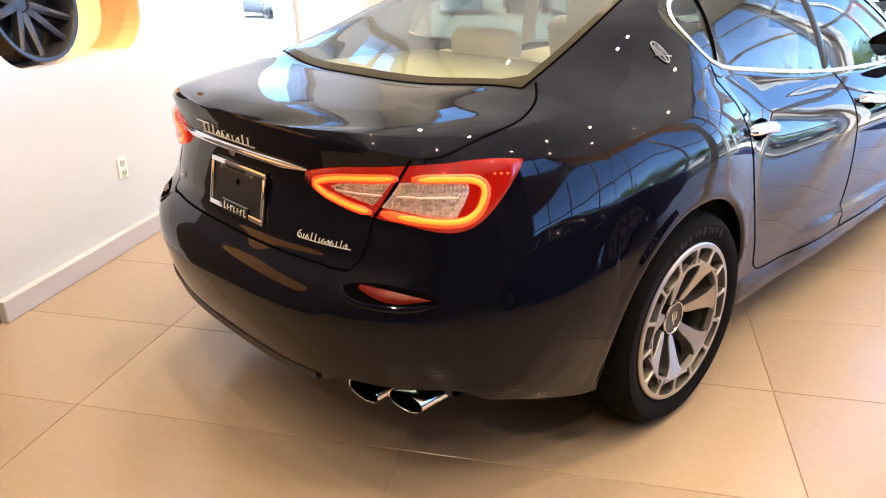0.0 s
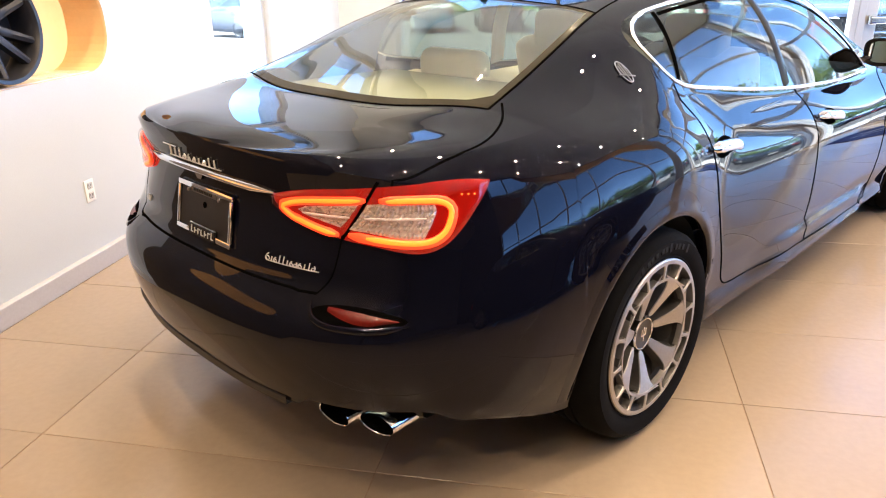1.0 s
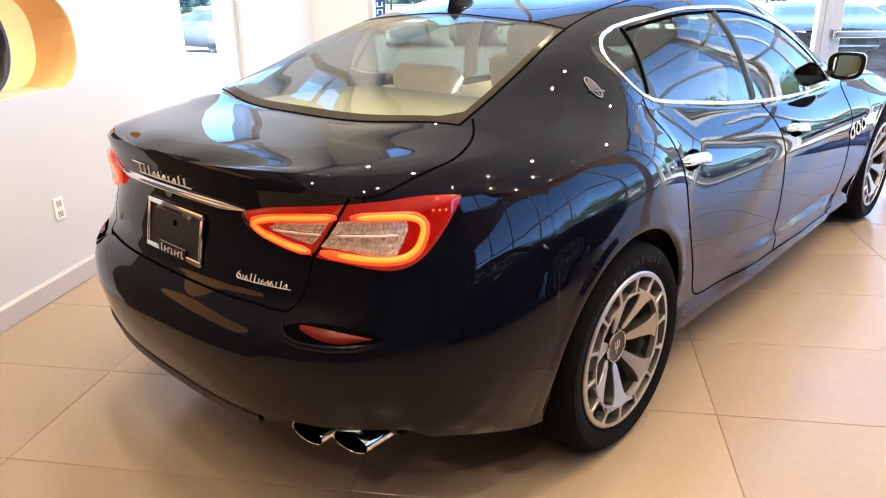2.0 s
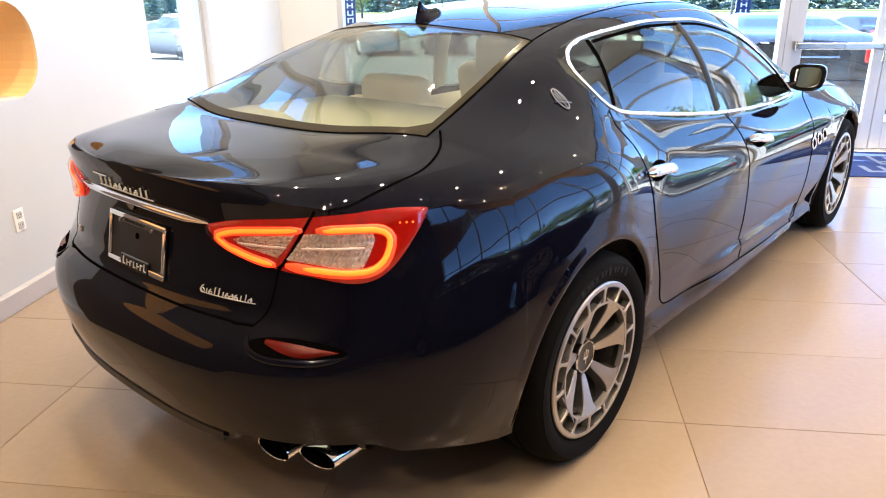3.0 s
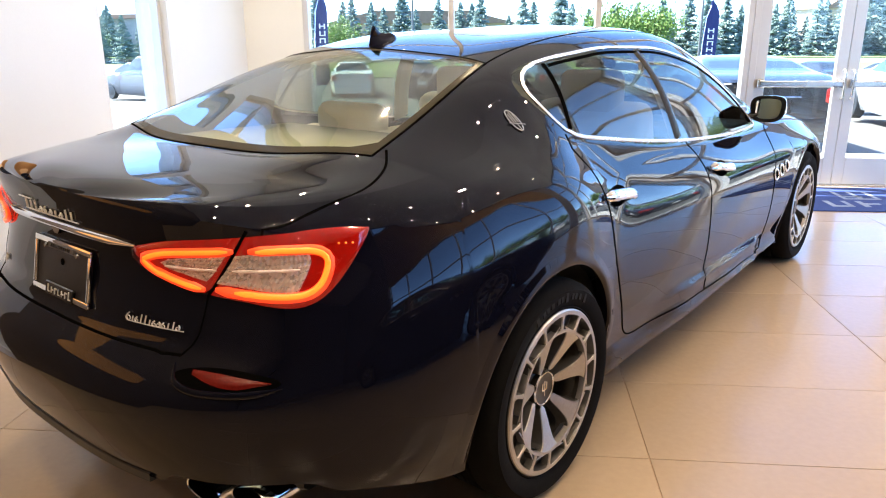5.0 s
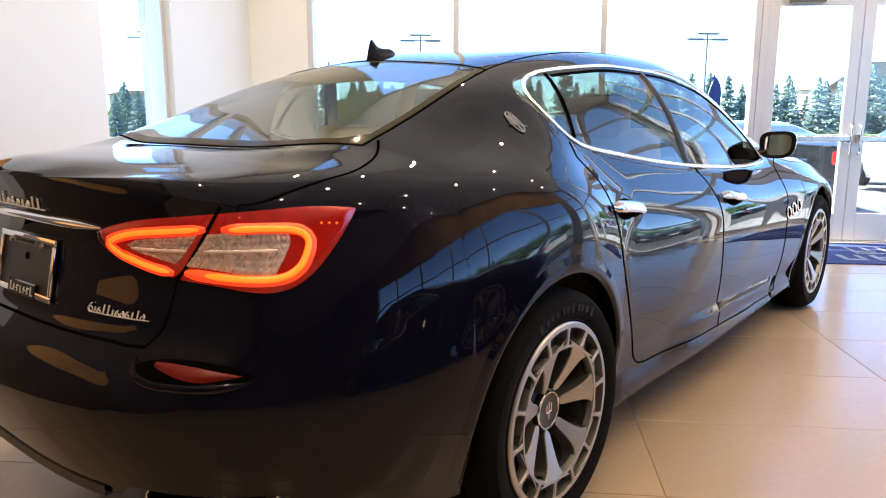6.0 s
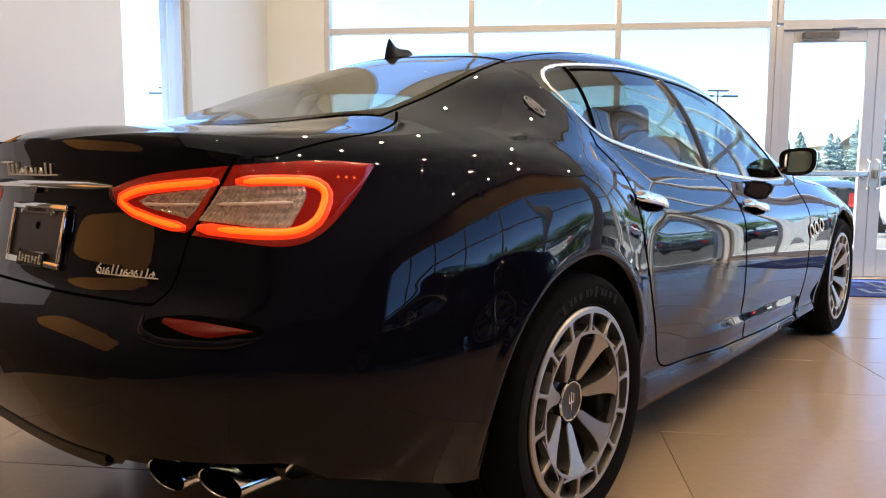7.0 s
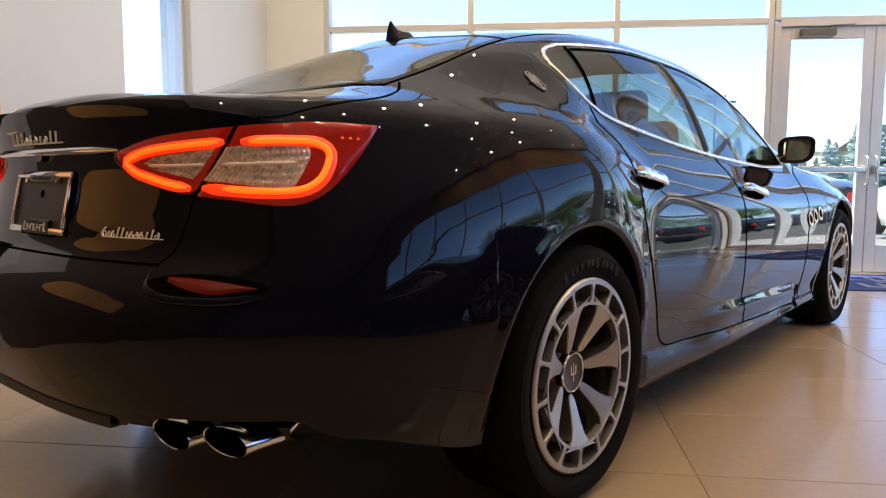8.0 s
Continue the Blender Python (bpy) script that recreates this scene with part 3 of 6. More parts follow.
def offset(y, z, zt, ot):
    """How far the flank stands off the base outline at the height z."""
    w = rear_weight(y)
    if z < 0.74:
        s = o_side(z) + sill_flare(y, z)
    else:
        t = (z - 0.74) / max(zt - 0.74, 0.05)
        h = max(zt - 0.74, 0.05)
        m0, m1 = -(0.03 + 0.068 * smooth01((y - 0.2) / 0.25)) * h, -hip_roll(y) * h
        s = o_side(0.74) * (1 + 2 * t) * (1 - t) ** 2 + m0 * t * (1 - t) ** 2 + ot * t * t * (3 - 2 * t) + m1 * t * t * (t - 1)
    r = o_bulk(z) + ledge_weight(y) * (o_rear(z) - o_bulk(z))
    end = o_bulk(zt) + ledge_weight(y) * (o_rear(zt) - o_bulk(zt))
    r += (ot - end) * smooth01((z - 0.80) / 0.22)
    return w * r + (1 - w) * s


Z_REAR = [0.18, 0.20, 0.22, 0.245, 0.27, 0.30, 0.325, 0.345, 0.36, 0.375, 0.383, 0.39, 0.398, 0.405, 0.413, 0.42, 0.43, 0.44, 0.455, 0.47, 0.53, 0.58, 0.62, 0.65, 0.67, 0.685, 0.697, 0.708, 0.725, 0.76, 0.80, 0.84, 0.88, 0.92, 0.96, 0.99]
N_LOW = len(Z_REAR) + 1


def outward(y):
    """The outline's point and normal at y (y < 0 or beyond the front by slope, else the flank)."""
    e = 1e-4
    lo, hi = max(y - e, -PLAN_B), min(y + e, FRONT_Y + FRONT_B)
    d = Vector((plan(hi) - plan(lo), hi - lo))
    n = Vector((d.y, -d.x)).normalized()
    return Vector((plan(y), y)), n


def columns():
    """Stations round the car from the tail's middle to the nose's middle: (point, normal)."""
    out = []
    for k in range(30):
        a = radians(90 - 68 * k / 29)
        x, y = PLAN_A * math.cos(a) ** (2 / PLAN_N), -PLAN_B * math.sin(a) ** (2 / PLAN_N)
        n = Vector((math.cos(a) ** (2 - 2 / PLAN_N) / PLAN_A, -math.sin(a) ** (2 - 2 / PLAN_N) / PLAN_B)).normalized()
        out.append((Vector((max(x, 0.0), y)), n))
    y_last = out[-1][0].y
    ys = set(np.arange(y_last + 0.02, FRONT_Y, 0.02).round(4))
    for c in (0.0, AXLE):
        for s in (-1, 1):
            for d in (0.9995, 0.995, 0.98, 0.955, 0.92, 0.88, 1.03):
                if c + s * d * ARCH_R < FRONT_Y:
                    ys.add(round(c + s * d * ARCH_R, 5))
    ys |= {DLO0, 0.2385, 0.241, 0.245, 0.25, 0.256, 0.265, 0.28, 0.305, DLO1, 2.25, 2.29, GLASS_R0, 0.300}
    ys = sorted(v for v in ys if v > y_last + 0.01)
    for y in ys:
        out.append(outward(y))
    for k in range(1, 21):
        a = radians(90 * k / 20)
        x, y = FRONT_A * math.cos(a) ** (2 / FRONT_N), FRONT_Y + FRONT_B * math.sin(a) ** (2 / FRONT_N)
        n = Vector((math.cos(a) ** (2 - 2 / FRONT_N) / FRONT_A, math.sin(a) ** (2 - 2 / FRONT_N) / FRONT_B)).normalized()
        out.append((Vector((max(x, 0.0), y)), n))
    return out


def low_column(p, n):
    """The flank's points from the sill up to the shoulder."""
    y = p.y
    w = rear_weight(y)
    zt, ot = z_top(y), o_top(y)
    pts = []
    zs = [w * z + (1 - w) * (0.13 + (z - 0.18) * (0.94 - 0.13) / 0.81) for z in Z_REAR]
    fall = min(1.0, zt / 0.90)
    zs = [z * fall for z in zs]
    zs = [z if z < zt - 0.02 * (i < N_LOW - 1) else zt - 0.004 * (N_LOW - i) for i, z in enumerate(zs)] + [zt]
    if zs[-2] > zt - 0.004:
        top = zs[-2]
        zs = [0.13 + (z - 0.13) * (zt - 0.006 - 0.13) / (top - 0.13) if z < zt else z for z in zs[:-1]] + [zt]
    low = arch_floor(y) or (0.13 if y > 0 else 0.265 + 0.10 * smooth01((-0.40 - y) / 0.4))
    if y < -0.5:      # the bumper is cut away over the exhaust tips
        low += 0.040 * smooth01((p.x - 0.42) / 0.06) * smooth01((0.79 - p.x) / 0.06)
    if low is not None and low > zs[0]:
        z0 = zs[0]
        zs = [low + (z - z0) * (zt - low) / (zt - z0) for z in zs]
    for z in zs:
        o = offset(y, z / fall, zt / fall, ot)
        q = p + n * o
        pts.append(Vector((max(q.x, 0.0), q.y, z)))
    return pts


# how far the pillar's side stands out (+) or sinks in (-) between the shoulder and the roof rail
pillar_lift = Soft((-1.0, 0.10), (-0.60, 0.10), (-0.30, 0.05), (0.02, -0.01), (0.12, 0.02), (0.24, 0.082), (0.45, 0.108), (0.60, 0.11), (4.1, 0.11))


def section(s, y):
    """Spline of the upper body at a station: from the shoulder s to the middle. Returns a function of 0..1, and where the knee lies."""
    xk = k_x(y) if -0.62 <= y <= 3.6 else (k_x(-0.62) if y < 0 else k_x(3.6))
    if y < -0.62:
        xk = s.x * (0.615 / 0.808) * (1 - 0.03 * smooth01((-0.84 - y) / 0.10))
    if y > 3.6:
        xk = min(xk, s.x * 0.7)
    zk, zc, b = max(k_z(y), s.z + 0.001), max(c_z(y), s.z + 0.002), bow(y)
    xk = min(xk, s.x * 0.9)
    gap = math.hypot(s.x - xk, zk - s.z)
    mx, mz = (s.x + xk) / 2, (s.z + zk) / 2
    nx, nz = (zk - s.z) / max(gap, 1e-6), (s.x - xk) / max(gap, 1e-6)
    lift = pillar_lift(y) * gap
    m = (mx + nx * lift, mz + nz * lift)
    q = (xk * 0.55, zk + (zc - zk) * 0.72)
    pts = [(s.x, s.z), m, (xk, zk), q, (0.0, zc)]
    pts = pts + [(-x, z) for x, z in pts[-2::-1]]
    us = [0.0]
    for (x0, z0), (x1, z1) in zip(pts, pts[1:]):
        us.append(us[-1] + max(math.hypot(x1 - x0, z1 - z0), 1e-5))
    fx, fz = Curve(*zip(us, [p[0] for p in pts])), Curve(*zip(us, [p[1] for p in pts]))
    u_mid, u_k = us[4], us[2]

    def at(t):
        u = t * u_mid
        x = fx(u)
        f = 1 - (x / max(s.x, 1e-5)) ** 2
        return Vector((max(x, 0.0), s.y + b * max(f, 0) * smooth01(s.x / 0.4), fz(u)))
    return at, u_k / u_mid


def find_z(at, z, t1):
    lo, hi = 0.0, t1
    for _ in range(30):
        mid = (lo + hi) / 2
        lo, hi = (mid, hi) if at(mid).z < z else (lo, mid)
    return (lo + hi) / 2


N_WIN, N_TOP = 6, 18


def top_column(s):
    """Upper rows: shoulder, window bottom, window rows, window top, knee, glass edge, border, then in to the middle."""
    y = s.y
    at, tk = section(s, y)
    if DLO0 <= y <= DLO1:
        tb, tt = find_z(at, dlo_b(y), tk * 0.97), find_z(at, dlo_t(y), tk * 0.985)
        tt = max(tt, tb + 0.002)
    else:
        d = (DLO0 - y) if y < DLO0 else (y - DLO1)
        zz = dlo_b(DLO0) if y < DLO0 else dlo_b(DLO1)
        mid = find_z(at, zz, tk * 0.97) if y < DLO0 and y > -0.1 else tk * 0.5
        f = smooth01(d / 0.34)
        mid = mid * (1 - f) + tk * 0.5 * f if y < DLO0 else tk * 0.45
        tb, tt = mid - 0.001, mid + 0.001
    ts = [tb * 0.5, tb] + [tb + (tt - tb) * (k + 1) / N_WIN for k in range(N_WIN)]
    ts += [tt + (tk - tt) * 0.5, tk]
    f = 0.03 + 0.05 * smooth01((y + 0.42) / 0.72)
    g = tk + (1 - tk) * f
    g2 = tk + (1 - tk) * (f + 0.042)
    ts += [tk + (1 - tk) * f * 0.5, g, g2] + [g2 + (1 - g2) * (k + 1) / N_TOP for k in range(N_TOP)]
    return [at(t) for t in ts]


ROW_B, ROW_T = N_LOW + 1, N_LOW + 1 + N_WIN
ROW_K = ROW_T + 2
ROW_G = ROW_K + 2
SCREEN0, SCREEN1 = 1.62, 2.66


def body_grid():
    cols = []
    for p, n in columns():
        low = low_column(p, n)
        cols.append((p.y, low + top_column(low[-1])))
    return cols


COLS = body_grid()


def zone(y0, y1, j):
    """Which skin a quad belongs to: paint, side glass, rear glass, black border, windscreen."""
    ym = (y0 + y1) / 2
    if ROW_B <= j < ROW_T and DLO0 < ym < DLO1:
        return "side"
    if j >= ROW_G and GLASS_R0 < ym < GLASS_R1:
        return "border" if j < ROW_G + 1 or ym < GLASS_R0 + 0.042 or ym > GLASS_R1 - 0.02 else "rear"
    if j >= ROW_G and SCREEN0 < ym < SCREEN1:
        return "screen"
    return "paint"


def skin(which, sides=(1, -1)):
    bm = bmesh.new()
    for sgn in sides:
        made = {}

        def vert(i, j):
            if (i, j) not in made:
                p = COLS[i][1][j]
                made[i, j] = bm.verts.new((sgn * p.x, p.y, p.z))
            return made[i, j]
        for i in range(len(COLS) - 1):
            for j in range(len(COLS[i][1]) - 1):
                if zone(COLS[i][0], COLS[i + 1][0], j) == which:
                    q = [vert(i, j), vert(i + 1, j), vert(i + 1, j + 1), vert(i, j + 1)]
                    bm.faces.new(q if sgn > 0 else q[::-1])
    bmesh.ops.remove_doubles(bm, verts=bm.verts, dist=2e-5)
    bmesh.ops.dissolve_degenerate(bm, dist=1e-5, edges=bm.edges)
    return bm


def all_skin():
    bm = bmesh.new()
    for sgn in (1, -1):
        grid(bm, [[(sgn * p.x, p.y, p.z) for p in c[1]] for c in COLS])
    bm.normal_update()
    tree = BVHTree.FromBMesh(bm)
    bm.free()
    return tree


SKIN = all_skin()


def on_side(y, z, lift=0.0, sgn=1):
    hit, n, _, _ = SKIN.ray_cast(Vector((2.5 * sgn, y, z)), Vector((-sgn, 0, 0)))
    if hit is None:
        hit, n = Vector((sgn * plan(y), y, z)), Vector((sgn, 0, 0))
    n = n if n.x * sgn > 0 else -n
    return hit + n * lift, n


def on_top(x, y, lift=0.0):
    hit, n, _, _ = SKIN.ray_cast(Vector((x, y, 3.0)), Vector((0, 0, -1)))
    if hit is None:
        hit, n = Vector((x, y, 1.0)), Vector((0, 0, 1))
    n = n if n.z > 0 else -n
    return hit + n * lift, n


def seam(bm, hits, width=0.005, lift=0.0012):
    """A narrow dark joint that follows the skin; hits are (place, normal)."""
    rows = []
    for k, (p, n) in enumerate(hits):
        a, b = hits[max(k - 1, 0)][0], hits[min(k + 1, len(hits) - 1)][0]
        side = (b - a).cross(n).normalized() * (width / 2)
        rows.append([p + side + n * 0.0002, p + side * 0.5 + n * lift, p - side * 0.5 + n * lift, p - side + n * 0.0002])
    grid(bm, rows)
    return bm


def path2(points, n=14):
    """A smooth run of (a, b) through a few points."""
    ts = [0.0]
    for (a0, b0), (a1, b1) in zip(points, points[1:]):
        ts.append(ts[-1] + math.hypot(a1 - a0, b1 - b0))
    fa, fb = Curve(*zip(ts, [p[0] for p in points])), Curve(*zip(ts, [p[1] for p in points]))
    return [(fa(ts[-1] * k / n), fb(ts[-1] * k / n)) for k in range(n + 1)]


CAR = thing("car", pose(0, 0, 0), "midnight-blue luxury saloon with chrome trim and lit tail lamps", "car")
part("body", skin("paint"), M_PAINT, CAR, "glossy midnight-blue painted body", True, 50)
part("rear_window", skin("rear"), M_CARGLASS, CAR, "sloping tinted rear window", True).visible_shadow = False
part("rear_window_border", skin("border"), M_FRIT, CAR, "black ceramic border of the rear window", True)
part("windscreen", skin("screen"), M_CARGLASS, CAR, "tinted windscreen", True).visible_shadow = False
for s in (1, -1):
    part("side_window", skin("side", (s,)), M_SIDEGLASS, CAR, "dark tinted side glass", True).visible_shadow = False


def outline(sgn):
    """The side glass's edge, as a closed run of places and normals."""
    ring = []
    ys = [DLO0 + 0.0005, 0.241, 0.25, 0.265, 0.29, 0.33] + list(np.linspace(0.4, 2.2, 26)) + [2.26, 2.30, 2.325]
    for y in ys:
        ring.append(on_side(y, dlo_b(y), 0.002, sgn))
    for y in ys[::-1]:
        ring.append(on_side(y, dlo_t(y), 0.002, sgn))
    return ring


for s in (1, -1):
    ring = outline(s)
    bm = bmesh.new()
    tube(bm, [p for p, n in ring], 0.0072, 10, True, 0.42, [n for p, n in ring])
    part("window_trim", bm, M_TRIM, CAR, "bright chrome surround of the side windows", True)
    bm = bmesh.new()
    seam(bm, [on_side(1.13 + 0.11 * t, dlo_t(1.13) + (dlo_b(1.24) - dlo_t(1.13)) * t, 0.001, s) for t in np.linspace(0.05, 0.97, 14)], 0.062, 0.004)
    part("door_pillar", bm, M_FRIT, CAR, "black door pillar between the side windows", True)
    bm = bmesh.new()
    seam(bm, [on_side(0.435 - 0.07 * t, dlo_t(0.435) + (dlo_b(0.365) - dlo_t(0.435)) * t, 0.001, s) for t in np.linspace(0.05, 0.95, 10)], 0.022, 0.004)
    part("window_divider", bm, M_SHUT, CAR, "", True)


def skin_run(cells, lift=0.0004):
    """Places and normals of the skin at some (column, row, side) of the body's grid."""
    out = []
    for i, j, sgn in cells:
        p = COLS[i][1][j]
        p = Vector((sgn * p.x, p.y, p.z))
        _, n, _, _ = SKIN.find_nearest(p)
        n = n if n.z > 0 else -n
        out.append((p + n * lift, n))
    return out


REAR_COLS = [i for i, c in enumerate(COLS) if GLASS_R0 - 1e-6 <= c[0] <= GLASS_R1 + 1e-6]
ROOF_COLS = [i for i, c in enumerate(COLS) if GLASS_R1 - 1e-6 <= c[0] <= SCREEN0]
LAST = len(COLS[0][1]) - 1
for s in (1, -1):
    bm = bmesh.new()
    seam(bm, skin_run([(i, ROW_G, s) for i in REAR_COLS]), 0.008, 0.0018)
    part("glass_joint", bm, M_SHUT, CAR)
    bm = bmesh.new()
    seam(bm, skin_run([(i, ROW_G, s) for i in ROOF_COLS]), 0.006, 0.0012)
    part("roof_joint", bm, M_SHUT, CAR)
for i in (REAR_COLS[0], REAR_COLS[-1]):
    bm = bmesh.new()
    seam(bm, skin_run([(i, j, 1) for j in range(ROW_G, LAST + 1)] + [(i, j, -1) for j in range(LAST - 1, ROW_G - 1, -1)]), 0.007, 0.0018)
    part("glass_joint", bm, M_SHUT, CAR)


def border_corner(sgn, r=0.12):
    """The rounded lower corner of the rear window's black border."""
    i = next(k for k in REAR_COLS if COLS[k][0] > GLASS_R0 + 0.005)

    def at(a, b):
        q = COLS[a][1][b]
        return Vector((sgn * q.x, q.y, q.z))
    p = at(i, ROW_G)
    e1, e2 = (at(i, ROW_G + 2) - p).normalized(), (at(i + 3, ROW_G) - p).normalized()
    rows = []
    for k in range(11):
        t = math.pi / 2 * k / 10
        edge = p + e1 * r * 1.5 * (1 - math.cos(t)) + e2 * r * (1 - math.sin(t))
        row = []
        for q in (0.0, 0.25, 0.5, 0.75, 1.0):
            hit, n, _, _ = SKIN.find_nearest(p.lerp(edge, q))
            row.append(hit + (n if n.z > 0 else -n) * 0.0012)
        rows.append(row)
    bm = bmesh.new()
    grid(bm, rows)
    part("rear_window_border", bm, M_FRIT, CAR, "", True)


border_corner(1)
border_corner(-1)

# ---- wheel arches ----
def arch_path(c):
    pts = [(c + ARCH_R, z) for z in (0.20, 0.25, 0.30)]
    pts += [(c + ARCH_R * math.cos(t), 0.355 + ARCH_R * math.sin(t)) for t in np.linspace(0, math.pi, 40)]
    return pts + [(c - ARCH_R, z) for z in ((0.325, 0.300) if c < 1 else (0.30, 0.25, 0.20))]


def arch_lip(c, sgn):
    """The rolled flange along a wheel arch, and the dark liner behind it."""
    bm, dark = bmesh.new(), bmesh.new()
    rows, liner = [], []
    for y, z in arch_path(c):
        dy, dz = y - c, max(z - 0.355, 0.0)
        d = math.hypot(dy, dz) or 1
        ey, ez = dy / d, dz / d

        def at(r, lift):
            return on_side(y + ey * r, z + ez * r, lift, sgn)[0]
        a, b, m = at(0.050, 0.0003), at(0.030, 0.0018), at(0.012, 0.0038)
        lipx = m.x
        rows.append([a, b, m, Vector((lipx - sgn * 0.002, y + ey * 0.002, z + ez * 0.002)), Vector((lipx - sgn * 0.010, y - ey * 0.004, z - ez * 0.004)), Vector((lipx - sgn * 0.05, y - ey * 0.003, z - ez * 0.003))])
        liner.append([Vector((lipx - sgn * 0.045, y, z)), Vector((lipx - sgn * 0.06, y + ey * 0.03, z + ez * 0.03)), Vector((lipx - sgn * 0.40, y + ey * 0.03, z + ez * 0.03)), Vector((lipx - sgn * 0.42, c, 0.30))])
    grid(bm, rows)
    grid(dark, liner)
    part("arch_lip", bm, M_PAINT, CAR, "", True, 70)
    part("arch_liner", dark, M_BLACK, CAR, "black wheel-arch liner", True)


for s in (1, -1):
    arch_lip(0.0, s)
    arch_lip(AXLE, s)

# underside and rear diffuser
bm = bmesh.new()
box(bm, (-0.80, 0.45, 0.155), (0.80, AXLE - 0.45, 0.24), 0.02)
box(bm, (-0.55, -0.80, 0.27), (0.55, 3.95, 0.40), 0.02)
part("underbody", bm, M_BLACK, CAR, "black underbody")
bm = bmesh.new()
rows = []
for x in np.linspace(-0.72, 0.72, 41):
    yb = -PLAN_B * (1 - (abs(x) / PLAN_A) ** PLAN_N) ** (1 / PLAN_N)
    dip = 0.018 * max(0, 1 - abs(abs(x) - 0.57) / 0.2)
    rows.append([(x, yb + 0.004, 0.368 + dip), (x, yb + 0.004, 0.350 + dip), (x, yb + 0.018, 0.338 + dip), (x, yb + 0.06, 0.335 + dip), (x, yb + 0.28, 0.31), (x, yb + 0.5, 0.29)])
grid(bm, rows)
part("diffuser", bm, M_BLACK, CAR, "black plastic lower bumper insert", True)
bm = bmesh.new()
rows = []
for i in range(len(COLS) - 1, -1, -1):      # a thin lip along the bumper's lower edge, from one side to the tip recess
    y, c = COLS[i]
    if y < -0.56:
        rows.append(Vector((-c[0].x, c[0].y, c[0].z)))
for i in range(1, len(COLS)):
    y, c = COLS[i]
    if y < -0.5 and c[0].x < 0.43:
        rows.append(Vector(c[0]))
rows = [[p + Vector((p.x * 0.012, -0.010, h)) for h in (-0.006, 0.004, 0.016)] + [p + Vector((p.x * 0.003, -0.001, 0.020))] for p in rows]
rows = [[r[0] + Vector((0, 0.03, 0))] + r for r in rows]
grid(bm, rows)
part("bumper_lip", bm, M_SATINBLACK, CAR, "thin black lip under the rear bumper", True, 50)


# ---- wheels ----
def wheel(name, width=0.285):
    """A 20-inch wheel: tyre, barrel, seven tapered spokes, a ring with fourteen pockets, hub and cap. Its outer face looks to +x."""
    w = thing(name, None)
    h = width / 2
    tyre = bmesh.new()
    lathe(tyre, [(0.250, -h + 0.03), (0.262, -h + 0.012), (0.285, -h + 0.002), (0.312, -h - 0.003), (0.334, -h + 0.008), (0.346, -h + 0.022), (0.352, -h + 0.05),
                 (0.354, -0.052), (0.346, -0.050), (0.346, -0.042), (0.354, -0.040), (0.354, -0.004), (0.346, -0.003), (0.346, 0.005), (0.354, 0.006), (0.354, 0.040), (0.346, 0.042), (0.346, 0.050), (0.354, 0.052),
                 (0.352, h - 0.05), (0.346, h - 0.022), (0.334, h - 0.008), (0.326, h - 0.001), (0.324, h + 0.002), (0.312, h + 0.003), (0.285, h - 0.002), (0.272, h - 0.009), (0.268, h - 0.006), (0.262, h - 0.012), (0.250, h - 0.03)], 96, "X")
    t = part("tyre", tyre, M_RUBBER, w, "black low-profile tyre", True, 50)
    for k in range(11):
        relief = bmesh.new()
        a = radians(62 + 5.2 * k + (1.4 if k % 3 else 0))
        tall = 0.028 if k in (0, 4, 10) else 0.019
        m = Matrix.Rotation(a, 4, "X") @ Matrix.Translation((h + 0.0015, 0.304, 0))
        box(relief, (-0.002, -tall / 2, -0.0085), (0.002, tall / 2, 0.0085), 0.001, 1, m)
        part("sidewall_mark", relief, M_RUBBER_LETTER, w)
    face = h - 0.008
    barrel = bmesh.new()
    lathe(barrel, [(0.262, face - 0.006), (0.264, face), (0.260, face + 0.004), (0.246, face + 0.004), (0.244, face - 0.004), (0.240, face - 0.03), (0.226, face - 0.06), (0.214, -0.06), (0.222, -0.12), (0.252, -0.135)], 96, "X")
    r = part("rim", barrel, M_GUNMETAL, w, "grey alloy rim barrel", True, 40)
    ring = bmesh.new()
    lathe(ring, [(0.2455, face), (0.2465, face + 0.0055), (0.2585, face + 0.0055), (0.2625, face + 0.002)], 96, "X")
    part("outer_ring", ring, M_SATIN, w, "bright machined outer ring", True, 40)
    back = bmesh.new()
    lathe(back, [(0.180, face - 0.012), (0.188, face - 0.03), (0.243, face - 0.026)], 84, "X")
    part("pocket_floor", back, M_GUNMETAL, w, "", True)

    def dish(rr):
        return face + 0.005 - 0.066 * max(0.0, 1 - (rr / 0.205)) ** 1.1

    def blade(profile, ang, depth, steps=12):
        """A bar along the radius with the given half widths, a bright face and dark sloping sides."""
        bm = bmesh.new()
        rs = np.linspace(profile.x[0], profile.x[-1], steps)
        rows = []
        m = Matrix.Rotation(ang, 4, "X")
        for rr in rs:
            a = profile(rr)
            x = dish(rr)
            rows.append([m @ Vector(p) for p in ((x - depth, rr, -a - 0.006), (x - 0.004, rr, -a - 0.0012), (x, rr, -a), (x + 0.0006, rr, 0), (x, rr, a), (x - 0.004, rr, a + 0.0012), (x - depth, rr, a + 0.006))])
        vs = grid(bm, rows)
        bm.faces.new(vs[0])
        for f in bm.faces:
            f.material_index = 0
        for i in range(len(rows) - 1):
            for j in (0, 5):
                fs = set(vs[i][j].link_faces) & set(vs[i + 1][j + 1].link_faces)
                for f in fs:
                    f.material_index = 1
        return bm
